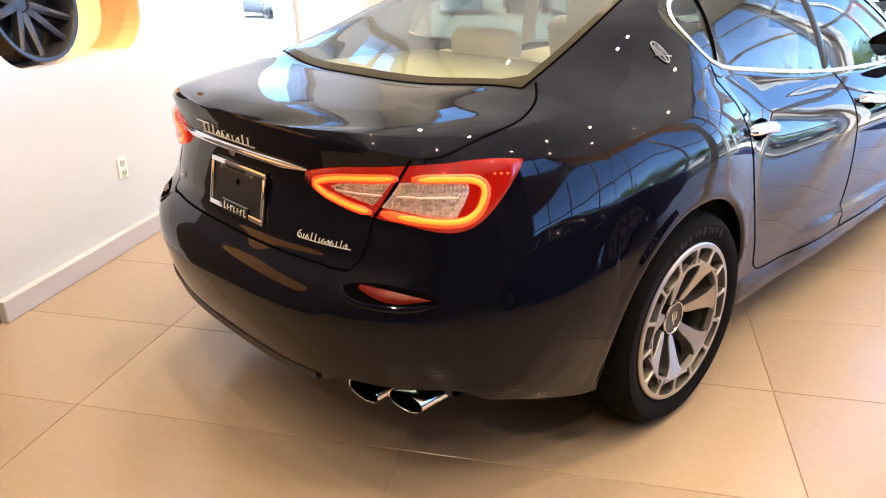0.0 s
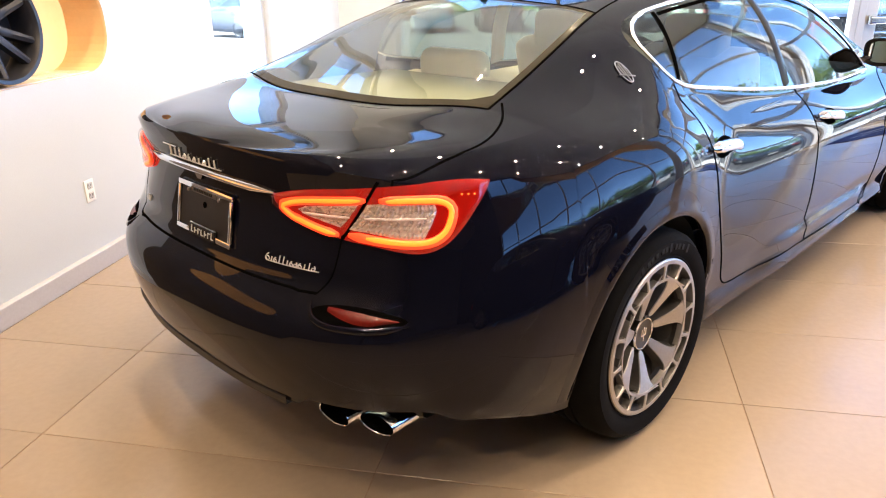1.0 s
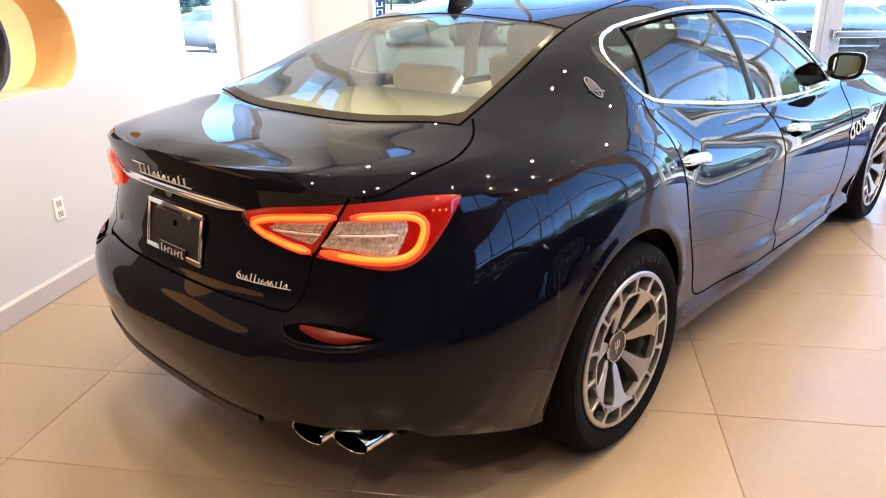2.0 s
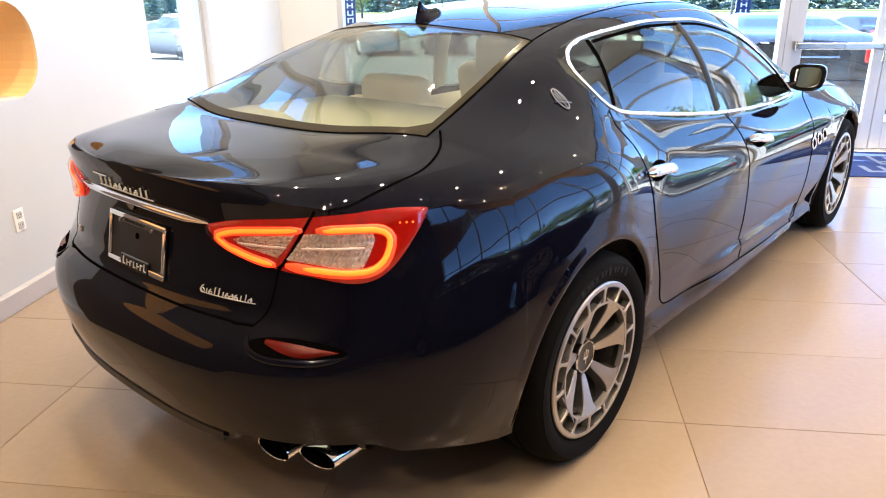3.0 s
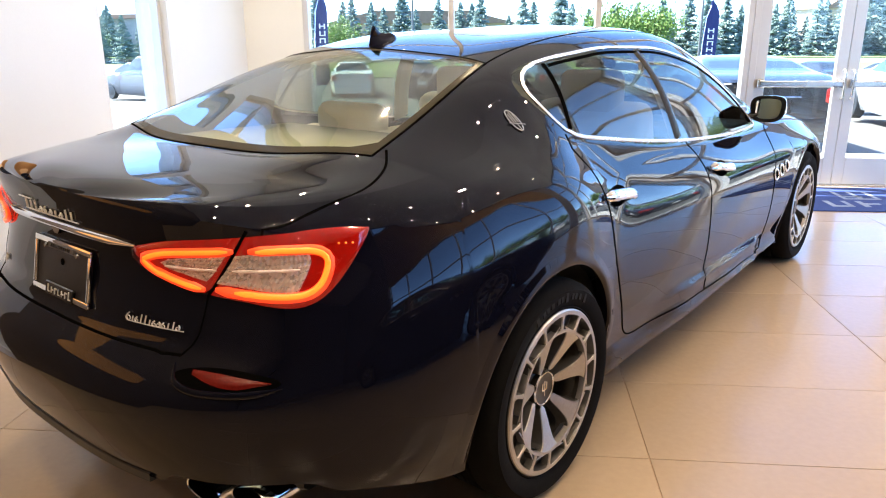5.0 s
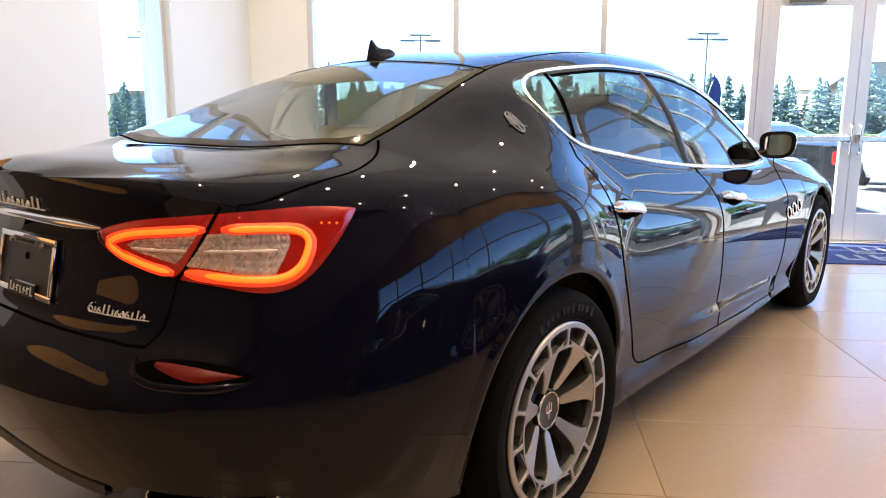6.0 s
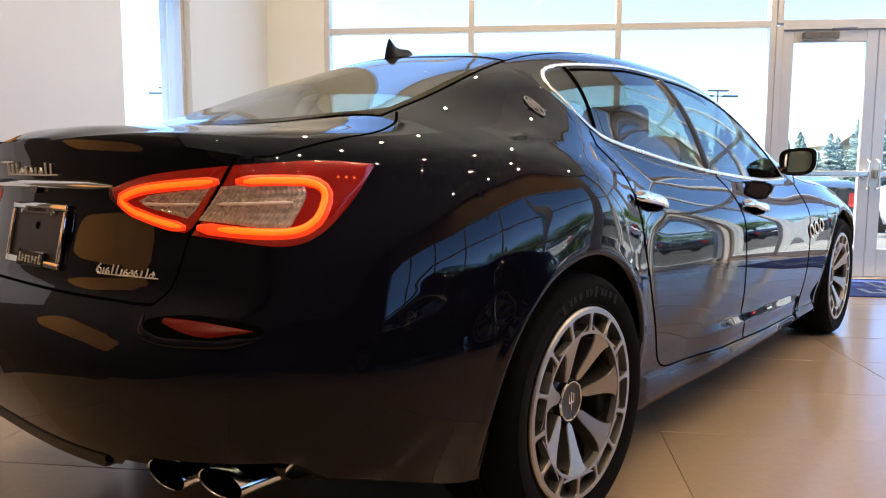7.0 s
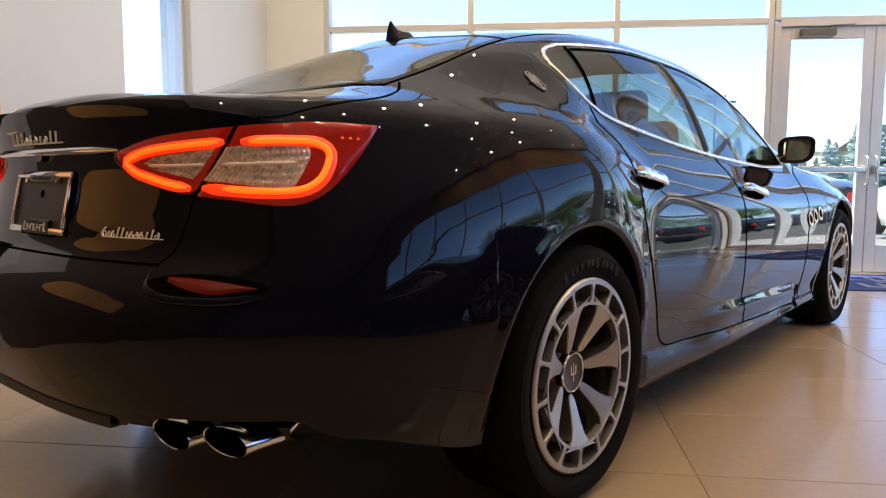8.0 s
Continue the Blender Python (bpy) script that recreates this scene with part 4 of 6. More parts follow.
    spoke_w = Soft((0.060, 0.004), (0.064, 0.0095), (0.072, 0.0125), (0.09, 0.0155), (0.12, 0.0195), (0.15, 0.0255), (0.172, 0.034), (0.187, 0.052), (0.197, 0.082))
    rib_w = Soft((0.190, 0.015), (0.199, 0.0075), (0.210, 0.0046), (0.232, 0.0042), (0.242, 0.0065), (0.249, 0.013))
    arc = bmesh.new()
    lathe(arc, [(0.1895, face - 0.02), (0.1905, face + 0.0035), (0.1985, face + 0.0045), (0.1995, face - 0.02)], 96, "X")
    part("inner_ring", arc, [M_SATIN], w, "", True, 40)
    for k in range(7):
        a = 2 * math.pi * k / 7 + 0.12
        part("spoke", blade(spoke_w, a, 0.045, 16), [M_SATIN, M_GUNMETAL], w, "tapered spoke with a bright machined face")
        for d in (0.0, math.pi / 7):
            part("rib", blade(rib_w, a + d, 0.026, 8), [M_SATIN, M_GUNMETAL], w)
    hub = bmesh.new()
    lathe(hub, [(0.088, face - 0.110), (0.082, face - 0.078), (0.070, face - 0.068), (0.060, face - 0.065), (0.050, face - 0.060), (0.047, face - 0.056), (0.0, face - 0.056)], 56, "X")
    part("hub", hub, M_GUNMETAL, w, "grey hub bowl", True, 30)
    for k in range(5):
        a = 2 * math.pi * k / 5 + 0.55
        bolt = bmesh.new()
        lathe(bolt, [(0.010, 0.0), (0.010, 0.010), (0.007, 0.012), (0.0, 0.012)], 6, "X", Matrix.Translation((face - 0.077, 0.068 * math.cos(a), 0.068 * math.sin(a))))
        part("wheel_bolt", bolt, M_STEEL, w)
    cap = bmesh.new()
    lathe(cap, [(0.056, face - 0.060), (0.056, face - 0.042), (0.053, face - 0.038), (0.049, face - 0.0395), (0.0, face - 0.038)], 40, "X")
    c = part("hub_cap", cap, M_CAP, w, "round grey hub cap", True, 30)
    ring = bmesh.new()
    lathe(ring, [(0.050, face - 0.040), (0.0515, face - 0.0365), (0.0545, face - 0.0365), (0.0565, face - 0.041)], 48, "X")
    part("cap_ring", ring, M_CHROME, w, "", True)
    mark = bmesh.new()
    x0 = face - 0.0385
    for dz, top in ((-0.012, 0.020), (0.0, 0.026), (0.012, 0.020)):
        box(mark, (x0, dz - 0.0022, -0.004), (x0 + 0.002, dz + 0.0022, top), 0.0008, 1)
    box(mark, (x0, -0.014, -0.007), (x0 + 0.002, 0.014, -0.002), 0.0008, 1)
    box(mark, (x0, -0.002, -0.026), (x0 + 0.002, 0.002, -0.006), 0.0008, 1)
    part("cap_emblem", mark, M_CHROME, w, "plain chrome emblem shape")
    disc = bmesh.new()
    lathe(disc, [(0.08, -0.045), (0.185, -0.045), (0.185, -0.015), (0.10, -0.015), (0.085, 0.01)], 64, "X")
    part("brake_disc", disc, M_STEEL, w, "steel brake disc", True, 30)
    cal = bmesh.new()
    for k in range(9):
        a = radians(-35 + 70 * k / 8)
        box(cal, (-0.05, 0.125, -0.014), (0.02, 0.20, 0.014), 0.006, 1, Matrix.Rotation(a + 0.2, 4, "X"))
    part("brake_caliper", cal, M_BLACK, w, "black brake caliper")
    return w


WHEEL = wheel("wheel")


def put_wheel(m):
    """The four wheels are parts of the car; their pieces hang under an outer empty."""
    made = copy_thing(WHEEL, m)
    made.parent = CAR
    tagged(made, "alloy wheel with seven tapered spokes and bright machined faces")
    return made


put_wheel(pose(0.812, 0.0, TYRE_R))
put_wheel(pose(-0.812, 0.0, TYRE_R, 0, 0, 180))
put_wheel(pose(0.772, AXLE, TYRE_R, 24))
put_wheel(pose(-0.772, AXLE, TYRE_R, 0, 0, 180))
for o in (*WHEEL.children_recursive, WHEEL):
    bpy.data.objects.remove(o)


# ---- tail lamps ----
def arc_table():
    xs, ys, acc = [], [], [0.0]
    for k in range(1200):
        a = radians(90 - 90 * k / 1199)
        xs.append(PLAN_A * math.cos(a) ** (2 / PLAN_N)), ys.append(-PLAN_B * math.sin(a) ** (2 / PLAN_N))
        if k:
            acc.append(acc[-1] + math.hypot(xs[k] - xs[k - 1], ys[k] - ys[k - 1]))
    return np.array(acc), np.array(xs), np.array(ys)


ARC_A, ARC_X, ARC_Y = arc_table()


def on_tail(a, z, lift=0.0, sgn=1):
    """The skin at the arc length a from the tail's middle, at the height z."""
    sg = -1 if a < 0 else 1
    a = abs(a)
    x, y = float(np.interp(a, ARC_A, ARC_X)), float(np.interp(a, ARC_A, ARC_Y))
    e = 0.004
    dx = float(np.interp(a + e, ARC_A, ARC_X) - np.interp(max(a - e, 0), ARC_A, ARC_X))
    dy = float(np.interp(a + e, ARC_A, ARC_Y) - np.interp(max(a - e, 0), ARC_A, ARC_Y))
    out = Vector((dy, -dx, 0)).normalized()
    out.x *= sg * sgn
    hit, n, _, _ = SKIN.ray_cast(Vector((x * sg * sgn, y, z)) + out * 0.6, -out)
    if hit is None:
        hit, n = Vector((x * sg * sgn, y, z)), out
    n = n if n.dot(out) > 0 else -n
    return hit + n * lift, n


lamp_top = Curve((0.340, 0.932), (0.442, 0.957), (0.56, 0.972), (0.66, 0.981), (0.78, 0.989), (0.90, 0.990), (0.962, 0.985))
lamp_bot = Curve((0.340, 0.926), (0.370, 0.899), (0.46, 0.864), (0.565, 0.842), (0.66, 0.833), (0.745, 0.824), (0.805, 0.829), (0.847, 0.850), (0.893, 0.893), (0.935, 0.943), (0.962, 0.981))


def split_at(z):
    """Arc length of the joint between the lid's half and the wing's half of the lamp."""
    return 0.565 + (0.66 - 0.565) * (z - 0.842) / (0.981 - 0.842)


def lamp_half(a0, a1, side, sgn, n=26, m=8, rise=0.0):
    """The lens: a shallow pillow over the skin, cut along the slanted joint."""
    bm = bmesh.new()
    rows = []
    for i in range(n + 1):
        row = []
        for j in range(m + 1):
            q = j / m
            a = a0 + (a1 - a0) * i / n
            z = lamp_bot(a) + (lamp_top(a) - lamp_bot(a)) * q
            if side == "lid":
                z_end = 0.842 + (0.981 - 0.842) * q
                f = i / n
                a = a0 + (split_at(z_end) - 0.0045 - a0) * f
                z = lamp_bot(a) + (lamp_top(a) - lamp_bot(a)) * q
            else:
                z_end = 0.842 + (0.981 - 0.842) * q
                f = i / n
                s = split_at(z_end) + 0.0045
                a = s + (a1 - s) * f
                z = lamp_bot(a) + (lamp_top(a) - lamp_bot(a)) * q
            rim = min(1.0, min(q, 1 - q) * 7, min(f, 1 - f) * 14)
            row.append(on_tail(a, z, 0.0015 + (0.0075 + rise) * math.sqrt(max(rim, 0)), sgn)[0])
        rows.append(row)
    grid(bm, rows)
    return bm


def guide(points, sgn, r=0.0085, lift=0.0105, n=34):
    run = path2(points, n)
    hits = [on_tail(a, z, lift, sgn) for a, z in run]
    bm = bmesh.new()
    ends = [min(1.0, 0.45 + 11.0 * min(k, n - k) / n) for k in range(n + 1)]
    tube(bm, [p for p, _ in hits], [r * e for e in ends], 10, False, 0.45, [q for _, q in hits])
    return bm


def optic(a0, a1, sgn, slant):
    """The clear centre of a lamp: a ribbed reflector panel under the glass."""
    bm = bmesh.new()
    rows = []
    for i in range(37):
        f = i / 36
        row = []
        for j in range(13):
            q = j / 12
            lo_a, hi_a = (a0 + 0.05 * abs(q - 0.45), split_at(0.86 + 0.075 * q) - 0.012) if slant == "lid" else (split_at(0.858 + 0.075 * q) + 0.014, a1 - 0.05 * abs(q - 0.7) ** 1.3)
            a = lo_a + (hi_a - lo_a) * f
            mid = (lamp_top(a) + lamp_bot(a)) / 2 - 0.004
            half = 0.5 * (lamp_top(a) - lamp_bot(a)) - 0.036
            half = max(half, 0.004)
            z = mid + half * (2 * q - 1)
            ripple = (0.0016 if i % 2 else 0.0) + (0.0014 if j % 2 else 0.0)
            row.append(on_tail(a, z, 0.0098 + ripple, sgn)[0])
        rows.append(row)
    grid(bm, rows)
    return bm


for s in (1, -1):
    for side, a0, a1 in (("lid", 0.342, 0.66), ("wing", 0.60, 0.9615)):
        lamp = part("tail_lamp", lamp_half(a0, a1, side, s), M_LENS, CAR, "glossy red tail lamp with a lit light guide", True, 60)
        cover = part("lamp_cover", lamp_half(a0, a1, side, s, 26, 8, 0.013), M_LAMPCOVER, lamp, "clear outer cover", True, 60)
        cover.visible_shadow = False
        if side == "lid":
            part("light_guide", guide([(0.637, 0.950), (0.555, 0.944), (0.46, 0.934), (0.405, 0.922), (0.380, 0.909), (0.398, 0.894), (0.45, 0.876), (0.51, 0.862), (0.560, 0.854)], s, 0.0115), M_LED, lamp, "glowing orange-red light guide", True)
            part("light_guide_core", guide([(0.625, 0.9505), (0.555, 0.9450), (0.46, 0.9350), (0.408, 0.9220), (0.386, 0.909), (0.402, 0.8955), (0.45, 0.8775), (0.51, 0.8635), (0.552, 0.8555)], s, 0.0058, 0.0148, 34), M_LEDHOT, lamp, "brighter amber core", True)
            part("clear_optic", optic(0.435, 0.63, s, side), M_CLEARLAMP, lamp, "clear ribbed reversing lamp")
            part("optic_bar", guide([(0.455, 0.903), (0.52, 0.903), (0.595, 0.904)], s, 0.0034, 0.0165, 12), M_WHITEPLASTIC, lamp, "", True)
        else:
            part("light_guide", guide([(0.672, 0.950), (0.74, 0.951), (0.80, 0.950), (0.838, 0.944), (0.856, 0.927), (0.854, 0.903), (0.840, 0.874), (0.816, 0.855), (0.77, 0.846), (0.68, 0.848), (0.588, 0.856)], s, 0.0118), M_LED, lamp, "glowing orange-red light guide", True)
            part("light_guide_core", guide([(0.690, 0.950), (0.74, 0.951), (0.798, 0.949), (0.834, 0.942), (0.851, 0.926), (0.849, 0.903), (0.836, 0.876), (0.813, 0.857), (0.77, 0.848), (0.69, 0.850), (0.640, 0.853)], s, 0.0066, 0.0160, 34), M_LEDHOT, lamp, "brighter amber core", True)
            for a, z in ((0.880, 0.958), (0.897, 0.957), (0.914, 0.956)):
                bm = bmesh.new()
                p, n = on_tail(a, z, 0.009, s)
                bmesh.ops.create_icosphere(bm, subdivisions=1, radius=0.0026, matrix=Matrix.Translation(p))
                part("led", bm, M_LEDHOT, lamp, "small lit diode")
            part("clear_optic", optic(0.63, 0.815, s, side), M_CLEARLAMP, lamp, "clear ribbed indicator optic")
            part("optic_bar", guide([(0.635, 0.904), (0.71, 0.904), (0.79, 0.905)], s, 0.0034, 0.0168, 12), M_WHITEPLASTIC, lamp, "", True)
    bm = bmesh.new()
    rows = []
    for i in range(21):
        a = 0.552 + (0.725 - 0.552) * i / 20
        top, bot = 0.684 - 0.016 * (i / 20) ** 2, 0.676 - 0.020 * math.sin(min(i / 20 * 1.6, 1.0) * math.pi / 2) + 0.010 * max(0, i / 20 - 0.6) / 0.4
        rows.append([on_tail(a, bot + (top - bot) * q, 0.002 + 0.003 * math.sin(q * math.pi), s)[0] for q in np.linspace(0, 1, 6)])
    grid(bm, rows)
    part("reflector", bm, M_REFLECTOR, CAR, "slim red bumper reflector", True)
    # shade of the painted scoop round the reflector, laid on as a flat black patch
    bm = bmesh.new()
    rows = []
    for i in range(25):
        a = 0.505 + (0.745 - 0.505) * i / 24
        f = math.sin(math.pi * i / 24) ** 0.5
        rows.append([on_tail(a, 0.671 - 0.004 * (i / 24) + 0.022 * f * q, 0.0012, s)[0] for q in np.linspace(-1, 1, 7)])
    grid(bm, rows)
    part("reflector_recess", bm, M_SHUT, CAR, "", True)
    bm = bmesh.new()
    run = [on_tail(a, z, 0.001, s) for a, z in path2([(0.498, 0.690), (0.508, 0.672), (0.535, 0.653), (0.60, 0.644), (0.68, 0.645), (0.745, 0.657)], 30)]
    tube(bm, [p for p, _ in run], [0.009 * min(1.0, 0.15 + 5 * min(k, len(run) - 1 - k) / len(run)) for k in range(len(run))], 10, False, 0.5, [n for _, n in run])
    part("reflector_surround", bm, M_PAINT, CAR, "dark blue lip round the reflector", True, 80)

# ---- lid joints, doors ----
for s in (1, -1):
    bm = bmesh.new()
    run = path2([(0.618, -0.378), (0.669, -0.436), (0.700, -0.500), (0.718, -0.590), (0.703, -0.700), (0.674, -0.805), (0.643, -0.846)], 40)
    seam(bm, [on_top(x * s, y, 0) for x, y in run], 0.0072, 0.0016)
    part("boot_joint", bm, M_SHUT, CAR)
    bm = bmesh.new()
    seam(bm, [on_tail(split_at(z), z, 0.0012, s) for z in np.linspace(0.995, 0.84, 14)], 0.008)
    part("lamp_joint", bm, M_SHUT, CAR)
    bm = bmesh.new()
    run = path2([(0.562, 0.842), (0.553, 0.79), (0.533, 0.735), (0.505, 0.703)], 16)
    seam(bm, [on_tail(a, z, 0, s) for a, z in run], 0.005)
    part("boot_joint", bm, M_SHUT, CAR)
    cuts = [[(0.318, 1.098), (0.328, 1.04), (0.343, 0.97), (0.360, 0.89), (0.382, 0.80), (0.408, 0.69), (0.445, 0.59), (0.515, 0.45), (0.57, 0.365), (0.64, 0.318), (0.72, 0.303)],
            [(0.72, 0.303), (1.0, 0.290), (1.45, 0.272), (2.0, 0.256), (2.43, 0.245)],
            [(1.30, 0.975), (1.345, 0.93), (1.372, 0.83), (1.368, 0.69), (1.378, 0.50), (1.41, 0.35), (1.45, 0.272)],
            [(2.60, 0.955), (2.52, 0.92), (2.43, 0.81), (2.405, 0.64), (2.41, 0.43), (2.43, 0.245)]]
    for cut in cuts:
        bm = bmesh.new()
        seam(bm, [on_side(y, z, 0, s) for y, z in path2(cut, 40)], 0.0066, 0.0022)
        part("door_joint", bm, M_SHUT, CAR)
bm = bmesh.new()
seam(bm, [on_tail(a, 0.7035, 0, 1) for a in np.linspace(-0.505, 0.505, 60)], 0.008)
part("boot_joint", bm, M_SHUT, CAR)

# ---- tail trim, badges, number-plate holder ----
bm = bmesh.new()
hits = [on_tail(a, 0.939 - 0.002 * (a / 0.36) ** 2, 0.004, 1) for a in np.linspace(-0.365, 0.352, 41)]
tube(bm, [p for p, _ in hits], [0.0115 * min(1.0, 0.25 + 6 * min(k, 40 - k) / 40) for k in range(41)], 12, False, 0.7, [Vector((0, -0.75, 0.66)) for _ in hits])
part("boot_trim", bm, M_CHROME, CAR, "chrome strip across the boot lid", True)
p, n = on_tail(0.0, 0.926, 0.006)
part("boot_catch", prism(bmesh.new(), [(-0.030, 0.012), (0.030, 0.012), (0.010, -0.010), (-0.010, -0.010)], 0.012, Matrix.Translation(p - Vector((0, 0.008, 0)))), M_CHROME, CAR, "small chrome catch under the strip")


def marks(name, a0, a1, z0, z1, heights, thick, label, base=True, lean=0.25):
    """A badge drawn as plain upright strokes on a base line, following the skin."""
    bm = bmesh.new()
    n = len(heights)
    for k, (hgt, wide) in enumerate(heights):
        f = (k + 0.5) / n
        a = a0 + (a1 - a0) * f
        z = z0 + (z1 - z0) * f
        pts = []
        for q in np.linspace(0, 1, 5):
            pts.append(on_tail(a + lean * hgt * q + wide * math.sin(q * math.pi) * (1 if k % 2 else -1), z + hgt * q, 0.004))
        tube(bm, [p for p, _ in pts], thick, 6, False, 1.0, [m for _, m in pts])
        if wide:
            ring = [on_tail(a + wide * math.cos(t), z + hgt * (0.32 + 0.3 * math.sin(t)), 0.004) for t in np.linspace(0, 2 * math.pi, 13)[:-1]]
            tube(bm, [p for p, _ in ring], thick * 0.8, 6, True, 1.0, [m for _, m in ring])
    if base:
        pts = [on_tail(a0 + (a1 - a0) * f, z0 + (z1 - z0) * f, 0.004) for f in np.linspace(0.02, 1.06, 20)]
        tube(bm, [p for p, _ in pts], thick * 0.8, 6, False, 1.0, [m for _, m in pts])
    return part(name, bm, M_BADGE, CAR, label, True)


marks("boot_badge", -0.190, 0.105, 0.959, 0.959, [(0.030, 0), (0.026, 0), (0.030, 0), (0.016, 0.009), (0.020, 0.006), (0.016, 0.008), (0.017, 0), (0.016, 0.008), (0.028, 0), (0.026, 0)], 0.0026, "chrome badge of plain slanted strokes")
bm_top = bmesh.new()
pts = [on_tail(a, 0.990, 0.004) for a in np.linspace(-0.215, -0.13, 8)]
tube(bm_top, [p for p, _ in pts], 0.0022, 6, False, 1.0, [m for _, m in pts])
part("boot_badge_bar", bm_top, M_BADGE, CAR, "", True)
marks("model_badge", 0.318, 0.492, 0.752, 0.752, [(0.020, 0.008), (0.013, 0), (0.013, 0.006), (0.021, 0), (0.021, 0), (0.013, 0), (0.013, 0.006), (0.013, 0.005), (0.013, 0.006), (0.014, 0), (0.019, 0), (0.013, 0.005)], 0.0019, "small chrome model badge of plain strokes")
marks("drive_badge", -0.445, -0.405, 0.757, 0.757, [(0.020, 0.009), (0.020, 0.0)], 0.002, "small chrome badge of plain strokes", False)

holder = part("plate_holder", bmesh.new(), M_PLATE, CAR, "black number-plate recess with a chrome frame")
pm = Matrix.Translation((0.010, -0.988, 0.816)) @ Matrix.Rotation(radians(-11.5), 4, "X")
bm = new_box((-0.146, -0.003, -0.070), (0.146, 0.010, 0.072), 0.004, 1, pm)
bm.to_mesh(holder.data)
bm.free()
bm = bmesh.new()
for lo, hi in (((-0.156, -0.010, 0.060), (0.156, 0.0, 0.076)), ((-0.156, -0.010, -0.074), (0.156, 0.0, -0.058)), ((-0.156, -0.010, -0.058), (-0.143, 0.0, 0.060)), ((0.143, -0.010, -0.058), (0.156, 0.0, 0.060))):
    box(bm, lo, hi, 0.003, 2, pm)
part("plate_frame", bm, M_CHROME, holder, "chrome plate frame", True, 30)
part("frame_label", new_box((-0.075, -0.0125, -0.078), (0.080, -0.002, -0.040), 0.003, 1, pm), M_GLOSSBLACK, holder, "black dealer label with pale bars")
bm = bmesh.new()
for k in range(7):
    x = -0.058 + 0.0195 * k
    tall = 0.022 if k in (0, 6) else 0.017
    box(bm, (x, -0.0142, -0.069), (x + 0.0042, -0.012, -0.069 + tall), 0.0005, 1, pm)
    box(bm, (x + 0.0042, -0.0142, -0.069 + (tall - 0.0035) * (k % 3) / 2), (x + 0.0125, -0.012, -0.0655 + (tall - 0.0035) * (k % 3) / 2), 0.0005, 1, pm)
part("label_bars", bm, M_BADGE, holder, "plain bars in place of lettering")
part("frame_tab", new_box((-0.075, -0.0115, 0.050), (0.075, -0.002, 0.068), 0.003, 1, pm), M_GUNMETAL, holder, "grey tab with small bars")
bm = bmesh.new()
for k in range(11):
    box(bm, (-0.055 + 0.01 * k, -0.0128, 0.055), (-0.049 + 0.01 * k, -0.011, 0.063), 0, 1, pm)
part("tab_bars", bm, M_GLOSSBLACK, holder)
for x in (-0.088, 0.088):
    bm = bmesh.new()
    bmesh.ops.create_cone(bm, cap_ends=True, segments=14, radius1=0.007, radius2=0.006, depth=0.008, matrix=pm @ pose(x, -0.009, 0.053, 90))
    part("screw", bm, M_CHROME, holder)
bm = bmesh.new()
bmesh.ops.create_cone(bm, cap_ends=True, segments=14, radius1=0.009, radius2=0.009, depth=0.003, matrix=pm @ pose(0.0, -0.0035, 0.022, 90))
part("hole", bm, M_SHUT, holder)

# ---- exhaust tips ----
def exhaust(x, y, skew):
    """An oval chrome tip with a thin rolled lip and a dark bore; it leans outward and its mouth is cut along the bumper."""
    roll = radians(19) * (1 if x > 0 else -1)

    def ring(px, pz, dy):
        out = []
        for t in np.linspace(0, 2 * math.pi, 33):
            a, b = px * math.cos(t), pz * math.sin(t)
            dx, dz = a * math.cos(roll) + b * math.sin(roll), -a * math.sin(roll) + b * math.cos(roll)
            out.append((x + dx, y + dy + skew * dx, 0.362 + dz + 0.055 * (dy > 0.1)))
        return out
    bm = bmesh.new()
    grid(bm, [ring(*r) for r in ((0.044, 0.024, 0.19), (0.047, 0.026, 0.09), (0.047, 0.026, 0.02), (0.048, 0.027, 0.005), (0.0472, 0.0262, 0.0), (0.0455, 0.0245, 0.002))])
    pipe = part("exhaust_tip", bm, M_CHROME, CAR, "oval chrome exhaust tip", True, 40)
    bm = bmesh.new()
    grid(bm, [ring(*r) for r in ((0.0455, 0.0245, 0.002), (0.044, 0.023, 0.02), (0.042, 0.021, 0.15), (0.0001, 0.0001, 0.15))])
    part("bore", bm, M_SHUT, pipe, "dark exhaust bore")


for s in (1, -1):
    exhaust(0.546 * s, -0.972, 0.30 * s)
    exhaust(0.664 * s, -0.924, 0.42 * s)

# ---- flank details ----
def handle(y, z, sgn):
    """A chrome pull handle on a flat black oval that stands for the shaded cup."""
    # no hollow is modelled: the cup's shade is this near-black patch on the skin
    cup = bmesh.new()
    rows = []
    for i in range(17):
        f = -1 + 2 * i / 16
        hgt = 0.032 * math.sqrt(max(1 - f * f, 0)) + 0.0005
        rows.append([on_side(y + f * 0.092, z + 0.003 + hgt * q, 0.0012, sgn)[0] for q in np.linspace(-1, 1, 7)])
    grid(cup, rows)
    h = part("door_handle", cup, M_SHUT, CAR, "flat black oval as the shaded cup behind a chrome pull handle", True)
    bm = bmesh.new()
    pts, rad, nor = [], [], []
    for i in range(19):
        f = -1 + 2 * i / 18
        p, n = on_side(y + f * 0.138, z + 0.002 - 0.019 * f, 0.0, sgn)
        pts.append(p + n * (0.006 + 0.020 * (1 - f ** 4)))
        rad.append(0.009 + 0.0115 * (1 - abs(f) ** 10))
        nor.append(n)
    tube(bm, pts, rad, 14, False, 0.55, nor)
    part("handle_bar", bm, M_CHROME, h, "polished chrome handle", True, 60)


